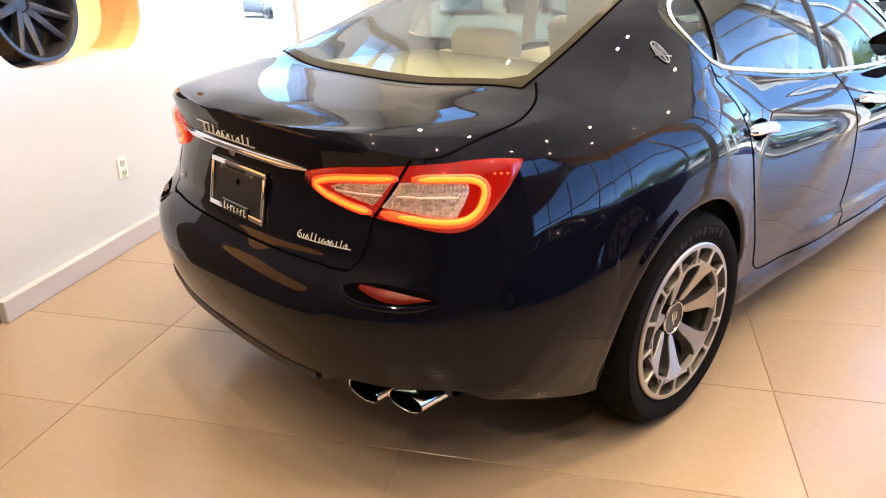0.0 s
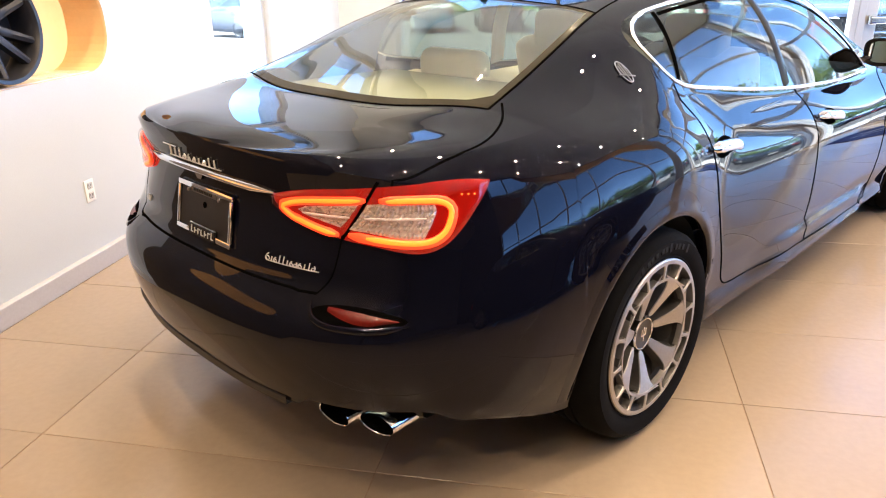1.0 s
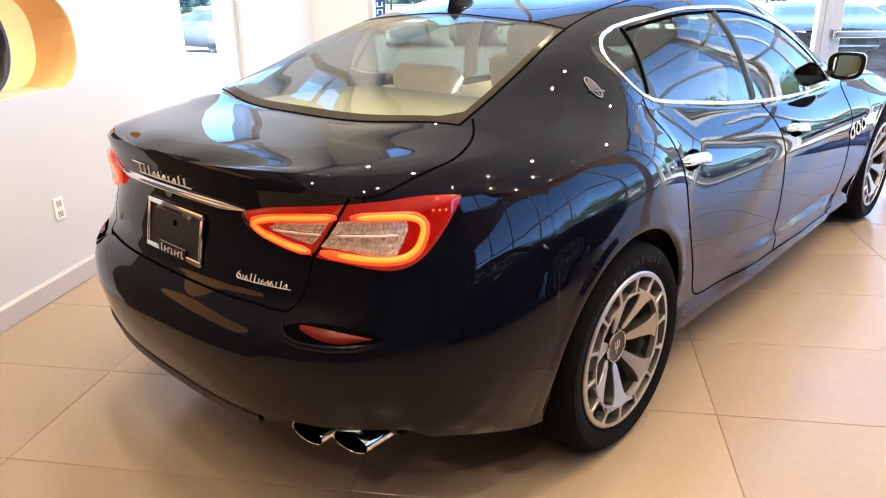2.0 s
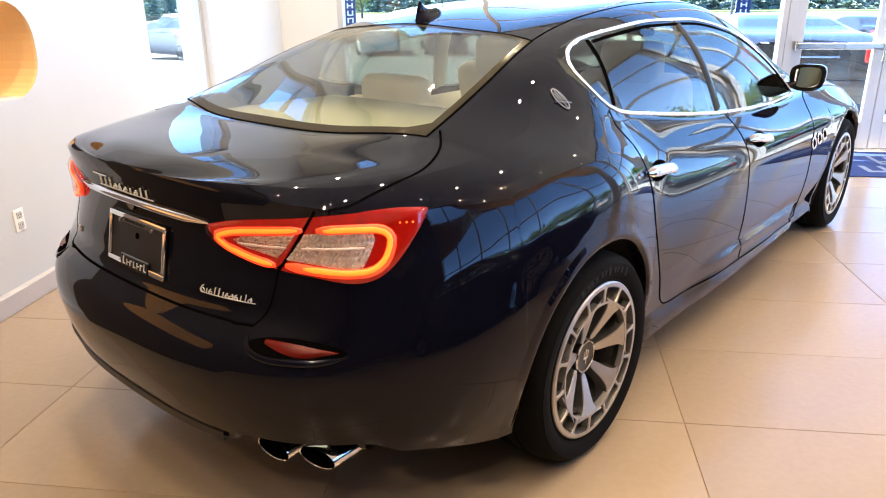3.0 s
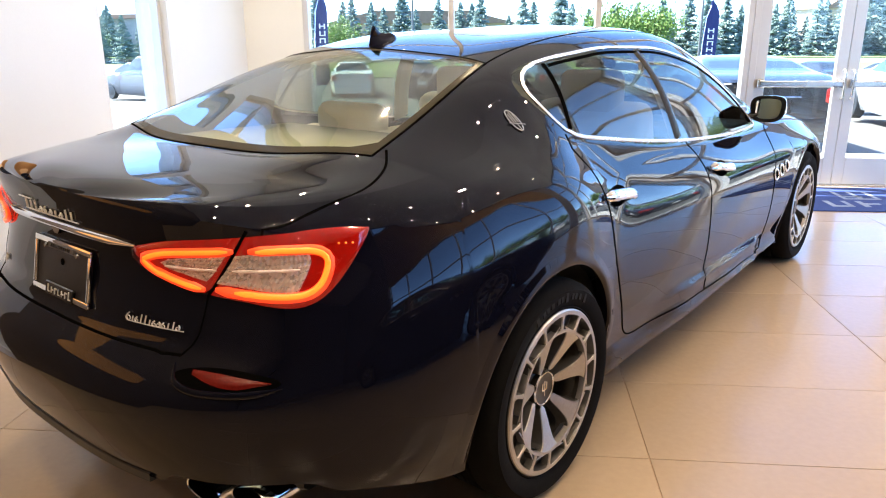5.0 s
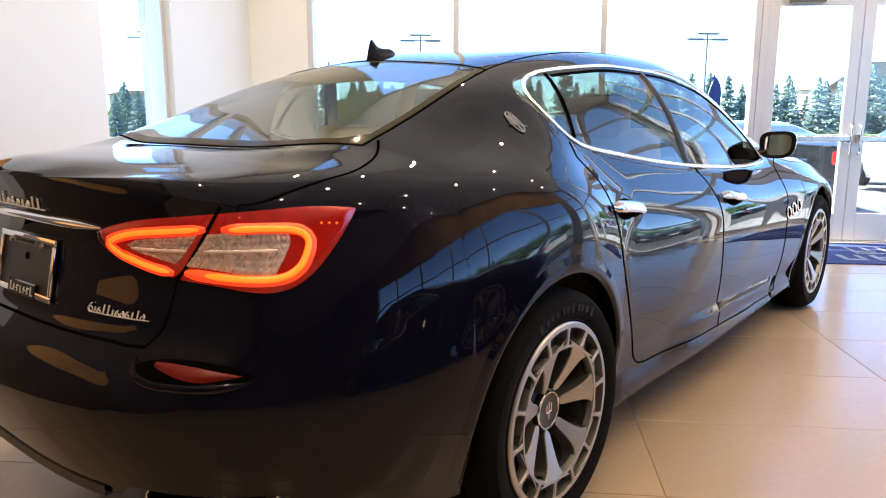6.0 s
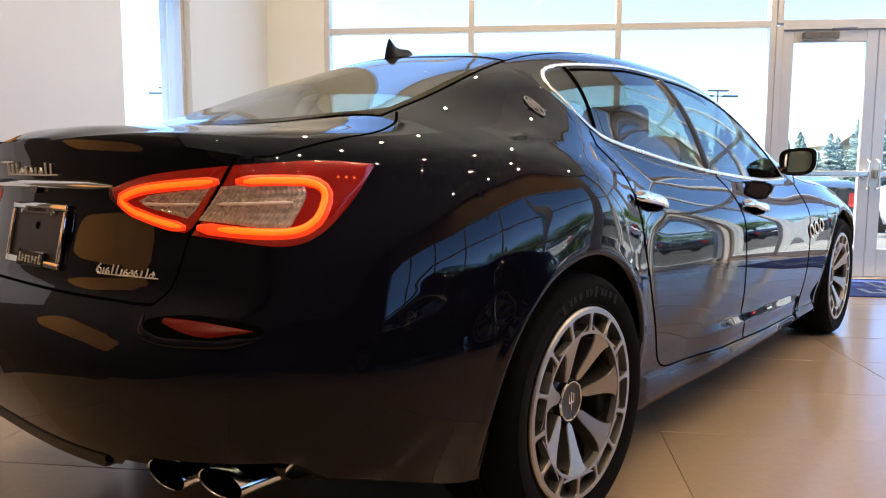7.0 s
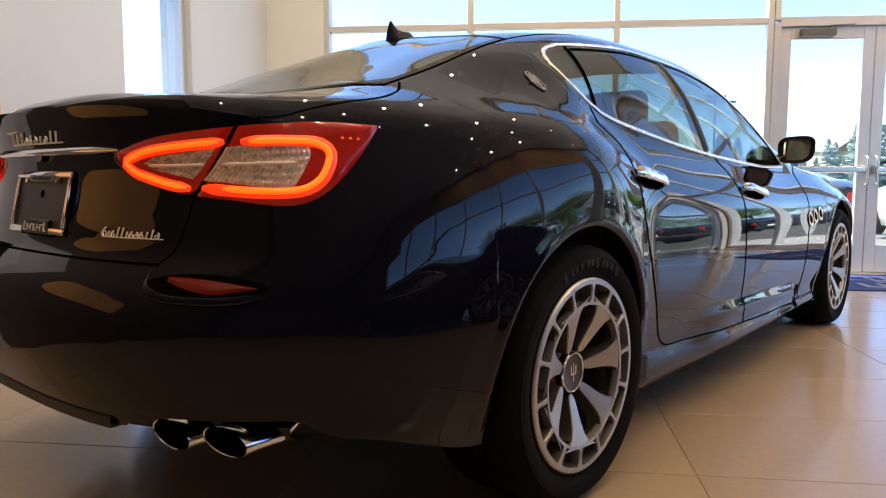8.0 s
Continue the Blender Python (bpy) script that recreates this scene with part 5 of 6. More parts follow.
for s in (1, -1):
    handle(0.480, 0.878, s)
    handle(1.555, 0.822, s)
    for k in range(3):
        y, z = 2.425 + 0.095 * k, 0.672 + 0.011 * k
        ring = [on_side(y + 0.034 * math.cos(t) - 0.012 * math.sin(t), z + 0.031 * math.sin(t), 0.003, s) for t in np.linspace(0, 2 * math.pi, 21)[:-1]]
        bm = bmesh.new()
        tube(bm, [p for p, _ in ring], 0.0065, 8, True, 0.7, [m for _, m in ring])
        v = part("wing_vent", bm, M_CHROME, CAR, "oval chrome wing vent", True)
        bm = bmesh.new()
        mid = bm.verts.new(on_side(y, z, 0.0015, s)[0])
        vs = [bm.verts.new(p - m * 0.0015) for p, m in ring]
        for i in range(20):
            bm.faces.new((mid, vs[i], vs[(i + 1) % 20]))
        part("vent_mesh", bm, M_SHUT, v)
    # round pillar badge
    ring = [on_side(0.088 + 0.019 * math.cos(t), 1.157 + 0.028 * math.sin(t), 0.003, s) for t in np.linspace(0, 2 * math.pi, 29)[:-1]]
    bm = bmesh.new()
    tube(bm, [p for p, _ in ring], 0.0022, 8, True, 0.8, [m for _, m in ring])
    b = part("pillar_badge", bm, M_CHROME, CAR, "oval chrome pillar badge with a plain emblem", True)
    bm = bmesh.new()
    for dy, top in ((-0.009, 0.017), (0.0, 0.023), (0.009, 0.017)):
        pts = [on_side(0.088 + dy, 1.157 + q, 0.0035, s) for q in np.linspace(-0.006, top, 4)]
        tube(bm, [p for p, _ in pts], 0.0026, 6, False, 0.8, [m for _, m in pts])
    pts = [on_side(0.088 + 0.030 * f, 1.147 - 0.004 * f, 0.004, s) for f in np.linspace(-1, 1, 7)]
    tube(bm, [p for p, _ in pts], 0.0026, 6, False, 0.8, [m for _, m in pts])
    pts = [on_side(0.088, 1.147 - q, 0.0035, s) for q in np.linspace(0.0, 0.019, 4)]
    tube(bm, [p for p, _ in pts], 0.0024, 6, False, 0.8, [m for _, m in pts])
    part("emblem", bm, M_CHROME, b, "", True)
    # dark inner line round the glass
    bm = bmesh.new()
    ys = list(np.linspace(0.45, 2.25, 30))
    seam(bm, [on_side(y, dlo_t(y) - 0.018, 0.0006, s) for y in ys], 0.014, 0.002)
    part("window_seal", bm, M_SHUT, CAR)


def mirror(sgn):
    """A door mirror: rounded shell, arm and glass."""
    bm = bmesh.new()
    rows = []
    for i in range(13):
        f = i / 12
        grow = math.sqrt(max(1 - (f * 0.98) ** 2.4, 0.0))
        row = []
        for k in range(29):
            t = 2 * math.pi * k / 28
            c, q = math.cos(t), math.sin(t)
            ex = math.copysign(abs(c) ** 0.62, c) * 0.089 * (1.0 + 0.10 * q)
            ez = math.copysign(abs(q) ** 0.62, q) * 0.070
            row.append((sgn * (0.852 + ex * (0.25 + 0.75 * grow) - 0.01 * f), 2.325 + 0.115 * f, 1.030 + 0.006 * c + ez * (0.2 + 0.8 * grow)))
        rows.append(row)
    rows.insert(0, [(sgn * (0.852 + (abs(p[0]) - 0.852) * 0.94), 2.326, 1.030 + (p[2] - 1.030) * 0.92) for p in rows[0]])
    rows.insert(0, [(sgn * (0.852 + (abs(p[0]) - 0.852) * 0.74), 2.329, 1.030 + (p[2] - 1.030) * 0.76) for p in rows[1]])
    grid(bm, rows)
    bm.faces.new([bm.verts.new(p) for p in rows[-1][:-1]])
    shell = part("door_mirror", bm, M_GLOSSBLACK, CAR, "dark door mirror with a reflecting glass", True, 50)
    bm = bmesh.new()
    face = [(sgn * (0.852 + (abs(p[0]) - 0.852) * 1.01), 2.331, 1.030 + (p[2] - 1.030) * 1.01) for p in rows[0][:-1]]
    bm.faces.new([bm.verts.new(p) for p in face])
    part("mirror_glass", bm, material("mirror_silver", (0.85, 0.87, 0.88), rough=0.02, metal=1.0, stain=0.03), shell, "flat mirror glass")
    bm = bmesh.new()
    tube(bm, [(sgn * 0.735, 2.30, 0.985), (sgn * 0.78, 2.34, 0.995), (sgn * 0.83, 2.37, 1.01)], [0.030, 0.022, 0.024], 12, False, 0.6)
    part("mirror_arm", bm, M_GLOSSBLACK, shell, "", True)


mirror(1)
mirror(-1)

# roof aerial
bm = bmesh.new()
rows = []
fin = Soft((0.0, 0.004), (0.05, 0.040), (0.12, 0.070), (0.17, 0.074), (0.24, 0.064), (0.38, 0.043), (0.55, 0.033), (0.78, 0.028), (0.92, 0.018), (1.0, 0.003))
for i in range(25):
    f = i / 24
    y = 0.200 + 0.155 * f
    b, _ = on_top(0.004, y)
    wide = 0.030 * math.sin(math.pi * min(max(f, 0.03), 0.97)) ** 0.5
    hgt = fin(f)
    rows.append([(x, y, b.z - 0.006 + hgt * q) for x, q in ((wide, 0.0), (wide * 0.92, 0.16), (wide * 0.55, 0.34), (wide * 0.30, 0.62), (wide * 0.14, 0.92), (0.0, 1.0), (-wide * 0.14, 0.92), (-wide * 0.30, 0.62), (-wide * 0.55, 0.34), (-wide * 0.92, 0.16), (-wide, 0.0))])
grid(bm, rows)
part("roof_aerial", bm, M_PAINT, CAR, "shark-fin roof aerial", True, 60)

# ---- cabin ----
def headliner():
    bm = bmesh.new()
    for sgn in (1, -1):
        rows = []
        for y, pts in COLS:
            if 0.31 <= y <= 1.66:
                row = []
                for j in range(ROW_T, len(pts)):
                    p = pts[j]
                    row.append((sgn * p.x * 0.955, p.y, p.z - 0.022))
                rows.append(row)
        grid(bm, rows)
    return bm


for s in (1, -1):
    bm = bmesh.new()
    seam(bm, [on_side(1.13 + 0.11 * t, dlo_t(1.13) + (dlo_b(1.24) - dlo_t(1.13)) * t, -0.012, s) for t in np.linspace(0.0, 1.0, 14)], 0.11, -0.004)
    part("pillar_cover", bm, M_HEADLINER, CAR, "beige inner cover of the door pillar")
part("headliner", headliner(), M_HEADLINER, CAR, "beige cloth headliner", True)
bm = bmesh.new()
for sgn in (1, -1):
    rows = []
    for y, pts in COLS:
        if -0.44 <= y <= 0.34:
            rows.append([(sgn * pts[j].x * 0.955, pts[j].y, pts[j].z - 0.02) for j in range(N_LOW - 3, ROW_G)])
    grid(bm, rows)
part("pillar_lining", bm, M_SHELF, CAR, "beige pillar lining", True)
bm = bmesh.new()
for sgn in (1, -1):
    rows = []
    for y, pts in COLS:
        if 0.20 <= y <= 2.40:
            rows.append([(sgn * (pts[N_LOW - 1].x - 0.05), y, 0.94 if y > 0.9 else 0.99), (sgn * (pts[N_LOW - 1].x - 0.085), y, 0.90), (sgn * 0.70, y, 0.70), (sgn * 0.70, y, 0.30)])
    grid(bm, rows)
part("door_card", bm, M_LEATHER, CAR, "cream leather door lining", True)
part("cabin_floor", new_box((-0.72, 0.1, 0.26), (0.72, 2.7, 0.30), 0.01), M_BLACK, CAR, "dark cabin carpet")
bm = bmesh.new()
rows = []
for i in range(13):
    x = -0.60 + 1.2 * i / 12
    k = (abs(x) / 0.6) ** 2
    rows.append([(x, -0.47 + 0.08 * k, 1.045), (x, -0.40 + 0.06 * k, 1.052), (x, 0.0, 1.05), (x, 0.30, 1.045), (x, 0.36, 1.0), (x, 0.37, 0.9)])
grid(bm, rows)
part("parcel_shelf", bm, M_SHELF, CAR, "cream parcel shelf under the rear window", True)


def cushion(bm, lo, hi, r, m=None):
    return box(bm, lo, hi, r, 4, m)


def seat(x, y, wide, name, tall=0.62):
    base = bmesh.new()
    cushion(base, (x - wide / 2, y - 0.02, 0.34), (x + wide / 2, y + 0.50, 0.54), 0.07)
    st = part(name, base, M_LEATHER, CAR, "cream leather seat", True, 60)
    bm = bmesh.new()
    cushion(bm, (x - wide / 2, -0.07, 0.0), (x + wide / 2, 0.08, tall), 0.06, Matrix.Translation((0, y, 0.44)) @ pose(0, 0, 0, 14))
    part("backrest", bm, M_LEATHER, st, "", True, 60)
    return st


for x in (-0.37, 0.37):
    st = seat(x, 1.42, 0.56, "front_seat", 0.70)
    bm = bmesh.new()
    cushion(bm, (x - 0.15, 1.20, 1.04), (x + 0.15, 1.31, 1.26), 0.045)
    part("headrest", bm, M_LEATHER, st, "cream leather headrest", True, 60)
    st = seat(x, 0.56, 0.62, "rear_seat", 0.60)
    bm = bmesh.new()
    cushion(bm, (x - 0.19, 0.40, 0.99), (x + 0.19, 0.52, 1.135), 0.055)
    part("headrest", bm, M_LEATHER, st, "cream leather headrest", True, 60)
bm = bmesh.new()
cushion(bm, (-0.70, 2.28, 0.55), (0.70, 2.75, 0.93), 0.08)
part("dashboard", bm, M_BLACK, CAR, "dark dashboard", True, 60)
bm = bmesh.new()
lathe(bm, [(0.185, -0.012), (0.19, 0.0), (0.185, 0.012), (0.172, 0.0)], 40, "Z", pose(-0.37, 2.10, 0.86, 66), True)
part("steering_wheel", bm, M_BLACK, CAR, "", True)
bm = new_box((-0.12, 1.98, 1.235), (0.12, 2.01, 1.295), 0.012, 3)
part("rear_view_mirror", bm, M_GLOSSBLACK, CAR, "", True)

# ---- things in the showroom ----
def outlet():
    o = thing("wall_outlet", ROOM @ pose(U0, 0.523, 0.42), "white double power outlet on the white wall", "power outlet")
    part("cover_plate", new_box((0, -0.036, -0.058), (0.006, 0.036, 0.058), 0.003, 2), M_WHITEPLASTIC, o)
    for z in (-0.026, 0.026):
        s = part("socket", new_box((0.005, -0.017, z - 0.017), (0.0085, 0.017, z + 0.017), 0.005, 2), M_SOCKET, o)
        bm = bmesh.new()
        for y in (-0.007, 0.007):
            box(bm, (0.008, y - 0.0015, z - 0.004), (0.0089, y + 0.0015, z + 0.009))
        box(bm, (0.008, -0.003, z - 0.013), (0.0089, 0.003, z - 0.008))
        part("slot", bm, M_SHUT, s)


outlet()


def shown_wheel():
    """A black spare wheel on show in the niche."""
    w = thing("display_wheel", ROOM @ pose(U0 - 0.10, 0.19, NICHEZ0 + 0.006 + 0.262, 0, -6, 0) @ Matrix.Scale(1.12, 4), "black alloy wheel shown standing on the niche shelf", "wheel")
    bm = bmesh.new()
    lathe(bm, [(0.232, -0.08), (0.235, -0.07), (0.222, -0.06), (0.212, 0.03), (0.222, 0.055), (0.235, 0.062), (0.233, 0.072), (0.218, 0.07), (0.208, 0.055), (0.200, 0.0), (0.205, -0.08)], 72, "X", None, True)
    part("rim", bm, M_SATINBLACK, w, "gloss-black rim", True, 40)
    for k in range(10):
        a = 2 * math.pi * (k // 2) / 5 + (0.16 if k % 2 else -0.16)
        bm = bmesh.new()
        m = Matrix.Rotation(a, 4, "X")
        rows = []
        for r in np.linspace(0.035, 0.214, 9):
            h = 0.016 + 0.008 * (0.214 - r) / 0.18
            x = 0.045 - 0.05 * max(0, 1 - r / 0.2)
            tw = 0.05 * (r / 0.214)
            rows.append([m @ Vector(p) for p in ((x - 0.025, r, -h + tw * (1 if k % 2 else -1)), (x + 0.004, r, -h * 0.8 + tw * (1 if k % 2 else -1)), (x + 0.01, r, tw * (1 if k % 2 else -1)), (x + 0.004, r, h * 0.8 + tw * (1 if k % 2 else -1)), (x - 0.025, r, h + tw * (1 if k % 2 else -1)))])
        grid(bm, rows)
        part("spoke", bm, M_SATINBLACK, w, "", True)
    bm = bmesh.new()
    lathe(bm, [(0.07, -0.03), (0.062, 0.0), (0.035, 0.01), (0.03, 0.004), (0.0, 0.004)], 40, "X")
    part("hub", bm, M_SATINBLACK, w, "", True, 40)
    bm = bmesh.new()
    lathe(bm, [(0.18, -0.06), (0.199, -0.06), (0.199, -0.05), (0.0, -0.05)], 48, "X")
    part("back_plate", bm, M_SATINBLACK, w, "", True, 40)


shown_wheel()


def entrance_mat():
    m = thing("entrance_mat", ROOM @ pose(3.72, 4.02, 0.0), "dark blue entrance mat with pale plain marks", "door mat")
    part("carpet", new_box((-1.35, -0.48, 0.0), (1.35, 0.52, 0.009), 0.004, 1), M_MAT, m)
    bm = bmesh.new()
    for k in range(9):
        x = -1.15 + 0.27 * k
        box(bm, (x, -0.33, 0.008), (x + 0.05, -0.10, 0.0105))
        box(bm, (x + 0.05, -0.33 + 0.095 * (k % 3), 0.008), (x + 0.17, -0.28 + 0.095 * (k % 3), 0.0105))
        if k % 2:
            box(bm, (x + 0.15, -0.33, 0.008), (x + 0.19, -0.10, 0.0105))
    for k in range(5):
        box(bm, (-0.9 + 0.4 * k, 0.06, 0.008), (-0.72 + 0.4 * k, 0.10, 0.0105))
    box(bm, (-0.12, 0.0, 0.008), (-0.08, 0.30, 0.0105)), box(bm, (0.02, 0.0, 0.008), (0.06, 0.30, 0.0105)), box(bm, (0.16, 0.0, 0.008), (0.20, 0.30, 0.0105)), box(bm, (-0.12, -0.03, 0.008), (0.20, 0.01, 0.0105))
    part("mark", bm, M_MATMARK, m, "pale plain bars and strokes")


entrance_mat()

# ---- outdoors ----
GZ, FALL = -0.21, 0.89      # the lot lies below the floor and falls away to the north


def lot_z(v):
    return GZ - 0.02 - FALL * smooth01((v - 9) / 22)


def ground_sheet():
    bm = bmesh.new()
    us, vs = np.linspace(-700, 700, 29), [-700, -300, -100, -40, 0, 8] + [9 + 2 * k for k in range(12)] + [40, 60, 100, 200, 400, 700]
    grid(bm, [[(u, v, lot_z(v)) for v in vs] for u in us])
    structure("ground", bm, M_ASPHALT, "sunlit asphalt parking lot", ROOM, "ground", True)


ground_sheet()
structure("pavement", new_box((U0 - 2.5, V1 + THICK, GZ - 0.05), (U1 + 3.0, V1 + 3.2, -0.16), 0.01), M_CONCRETE, "pale concrete walk before the glazed front", ROOM, "pavement")
structure("pavement_east", new_box((U1 + THICK, V0, GZ - 0.05), (U1 + 3.0, V1 + THICK, -0.16), 0.01), M_CONCRETE, "pale concrete walk beside the glazing", ROOM, "pavement")
structure("lawn_north", new_box((-90, 44, GZ - FALL - 0.1), (120, 72, GZ - FALL + 0.06), 0.02), M_GRASS, "strip of mown lawn beyond the lot", ROOM, "lawn")
structure("lawn_far", new_box((-260, 88, GZ - FALL - 0.1), (260, 330, GZ - FALL + 0.05)), M_GRASS, "rough grass below the spruces", ROOM, "lawn")
structure("lawn_east", new_box((30, -60, GZ - 0.1), (60, 10, GZ + 0.06), 0.02), M_GRASS, "strip of mown lawn beside the lot", ROOM, "lawn")
structure("lawn_west", new_box((-80, -40, GZ - 0.1), (-34, 10, GZ + 0.06), 0.02), M_GRASS, "strip of mown lawn behind the lot", ROOM, "lawn")


def parked_car(m, paint, label, roof=1.45, length=4.8, wide=0.92, estate=False):
    """A plain parked car: body, cabin glass, four wheels, lamps and plate. Its tail looks to -y."""
    c = thing("parked_car", m, label, "car", "cars in the lot")
    L = length
    half = Curve((0, wide * 0.84), (0.05 * L, wide * 0.94), (0.2 * L, wide), (0.75 * L, wide), (0.93 * L, wide * 0.92), (L, wide * 0.72))
    deck = Curve((0, 0.98 if not estate else 1.0), (0.05 * L, 1.05), (0.2 * L, 1.06), (0.45 * L, 0.98), (0.68 * L, 0.97), (0.85 * L, 0.88), (L, 0.66))
    if estate:
        top = Curve((0, 1.05), (0.03 * L, 1.3), (0.08 * L, roof - 0.04), (0.3 * L, roof), (0.52 * L, roof - 0.03), (0.70 * L, 1.0), (0.85 * L, 0.92), (L, 0.70))
        g0, g1 = 0.02 * L, 0.70 * L
    else:
        top = Curve((0, 1.01), (0.08 * L, 1.10), (0.17 * L, 1.12), (0.32 * L, roof - 0.05), (0.45 * L, roof), (0.55 * L, roof - 0.03), (0.72 * L, 1.02), (0.86 * L, 0.92), (L, 0.70))
        g0, g1 = 0.165 * L, 0.72 * L
    body, glassy = bmesh.new(), bmesh.new()
    ys = np.linspace(0, L, 41)
    for sgn in (1, -1):
        rows = []
        for y in ys:
            w, d, t = half(y), deck(y), top(y)
            up = max(t - d, 0.01)
            inset = 0.05 + 0.55 * min(up, 0.45)
            rows.append([(w * 0.93, 0.20), (w, 0.36), (w * 1.01, 0.62), (w * 0.985, d - 0.12), (w * 0.95, d), (w * 0.95 - inset * 0.85, d + up * 0.86), (w * 0.95 - inset - 0.07, d + up * 0.97), (0.0, d + up)])
        for bm, want in ((body, 0), (glassy, 1)):
            for i in range(len(ys) - 1):
                ym = (ys[i] + ys[i + 1]) / 2
                for j in range(7):
                    inside = g0 < ym < g1
                    tall = top(ym) - deck(ym)
                    sloped = abs(top(ys[i + 1]) - top(ys[i])) > 0.028
                    is_glass = inside and ((j == 4 and tall > 0.13) or (j == 6 and sloped))
                    if is_glass == bool(want):
                        q = [(sgn * rows[a][b][0], ys[a], rows[a][b][1]) for a, b in ((i, j), (i + 1, j), (i + 1, j + 1), (i, j + 1))]
                        vs = [bm.verts.new(p) for p in q]
                        bm.faces.new(vs if sgn > 0 else vs[::-1])
    for y in (0, L):
        w, d, t = half(y), deck(y), top(y)
        edge = [(w * 0.93, 0.20), (w, 0.36), (w * 1.01, 0.62), (w * 0.985, d - 0.12), (w * 0.95, d), (0, t)]
        body.faces.new([body.verts.new((x, y, z)) for x, z in edge + [(-x, z) for x, z in edge[-2::-1]]])
    for bm in (body, glassy):
        bmesh.ops.remove_doubles(bm, verts=bm.verts, dist=1e-4)
    b = part("body", body, paint, c, "", True, 40)
    part("cabin_glass", glassy, M_FARGLASS, c, "dark car windows", True, 40)
    for sgn in (1, -1):
        for y in (0.19 * L, 0.80 * L):
            bm = bmesh.new()
            lathe(bm, [(0.0, 0.012), (0.14, 0.012), (0.20, 0.0), (0.215, 0.012), (0.30, 0.01), (0.325, -0.03), (0.325, -0.16), (0.30, -0.18)], 28, "X", Matrix.Translation((sgn * (wide + 0.012), y, 0.325)) @ (Matrix.Identity(4) if sgn > 0 else Matrix.Rotation(math.pi, 4, "Z")))
            part("wheel", bm, M_BLACK, c, "", True, 40)
        part("tail_lamp", new_box((wide * 0.70 if sgn > 0 else -wide * 0.945, -0.016, 0.73), (wide * 0.945 if sgn > 0 else -wide * 0.70, 0.24, 0.955), 0.05, 3), M_TAILRED, c, "red tail lamp")
    part("bumper", new_box((-wide * 0.84, -0.05, 0.30), (wide * 0.84, 0.12, 0.52), 0.04, 2), paint, b)
    part("number_plate", new_box((-0.16, -0.062, 0.56), (0.16, -0.04, 0.70), 0.004, 1), M_WHITEPLASTIC, c, "blank pale number plate")
    part("boot_bar", new_box((-0.35, -0.03, 0.80), (0.35, 0.0, 0.83), 0.008, 1), M_CHROME, c)
    return c



# Out of view: a second car added as a dark shape for the paint to mirror.
tagged(copy_thing(CAR, ROOM @ pose(3.8, -3.8, 0.0)), "unseen dark blue saloon added beside the first to darken its reflections", "car")


def at_lot(u, v, turn=0.0):
    return ROOM @ pose(u, v, lot_z(v), 0, 0, turn)


parked_car(at_lot(4.28, 7.98, -3), M_CARBLACK, "black saloon parked outside the glass doors", 1.33, 5.0, 0.93)
parked_car(at_lot(8.0, 9.2, -8), M_CARSILVER, "silver saloon parked outside the glass doors", 1.46, 4.8)
parked_car(at_lot(-14.6, 29.5, 60), M_CARWHITE, "white saloon parked in the lot")
parked_car(at_lot(-11.5, 24.3, 60), M_POLE, "grey estate car parked in the lot", 1.66, 4.7, 0.93, True)
parked_car(at_lot(-9.9, 26.9, 60), M_CARSILVER, "silver saloon parked in the lot")
PAINTS = [(M_CARSILVER, "silver"), (M_CARWHITE, "white"), (M_CARBLACK, "black"), (M_CARSILVER, "silver"), (M_CARBLACK, "black"), (M_CARWHITE, "white"), (M_CARRED, "red")]
for k in range(12):
    mat, word = PAINTS[(k * 3 + 1) % 6]
    parked_car(at_lot(-6 + 2.9 * k, 28.0 + 0.3 * (k % 2), 12), mat, f"{word} saloon in the far row of the lot")
for k in range(7):
    mat, word = PAINTS[(k * 2 + 4) % 7]
    parked_car(at_lot(17.5 + 0.2 * (k % 2), -7.0 + 3.0 * k, -78), mat, f"{word} saloon in the row beside the showroom")
for k in range(7):
    mat, word = PAINTS[(k * 5 + 6) % 7]
    parked_car(at_lot(22.5 + 0.3 * (k % 2), 13.5 + 3.1 * k, -78), mat, f"{word} saloon in the row beside the showroom")
parked_car(at_lot(11.8, 13.0, 37), M_CARWHITE, "white saloon parked near the corner of the showroom")


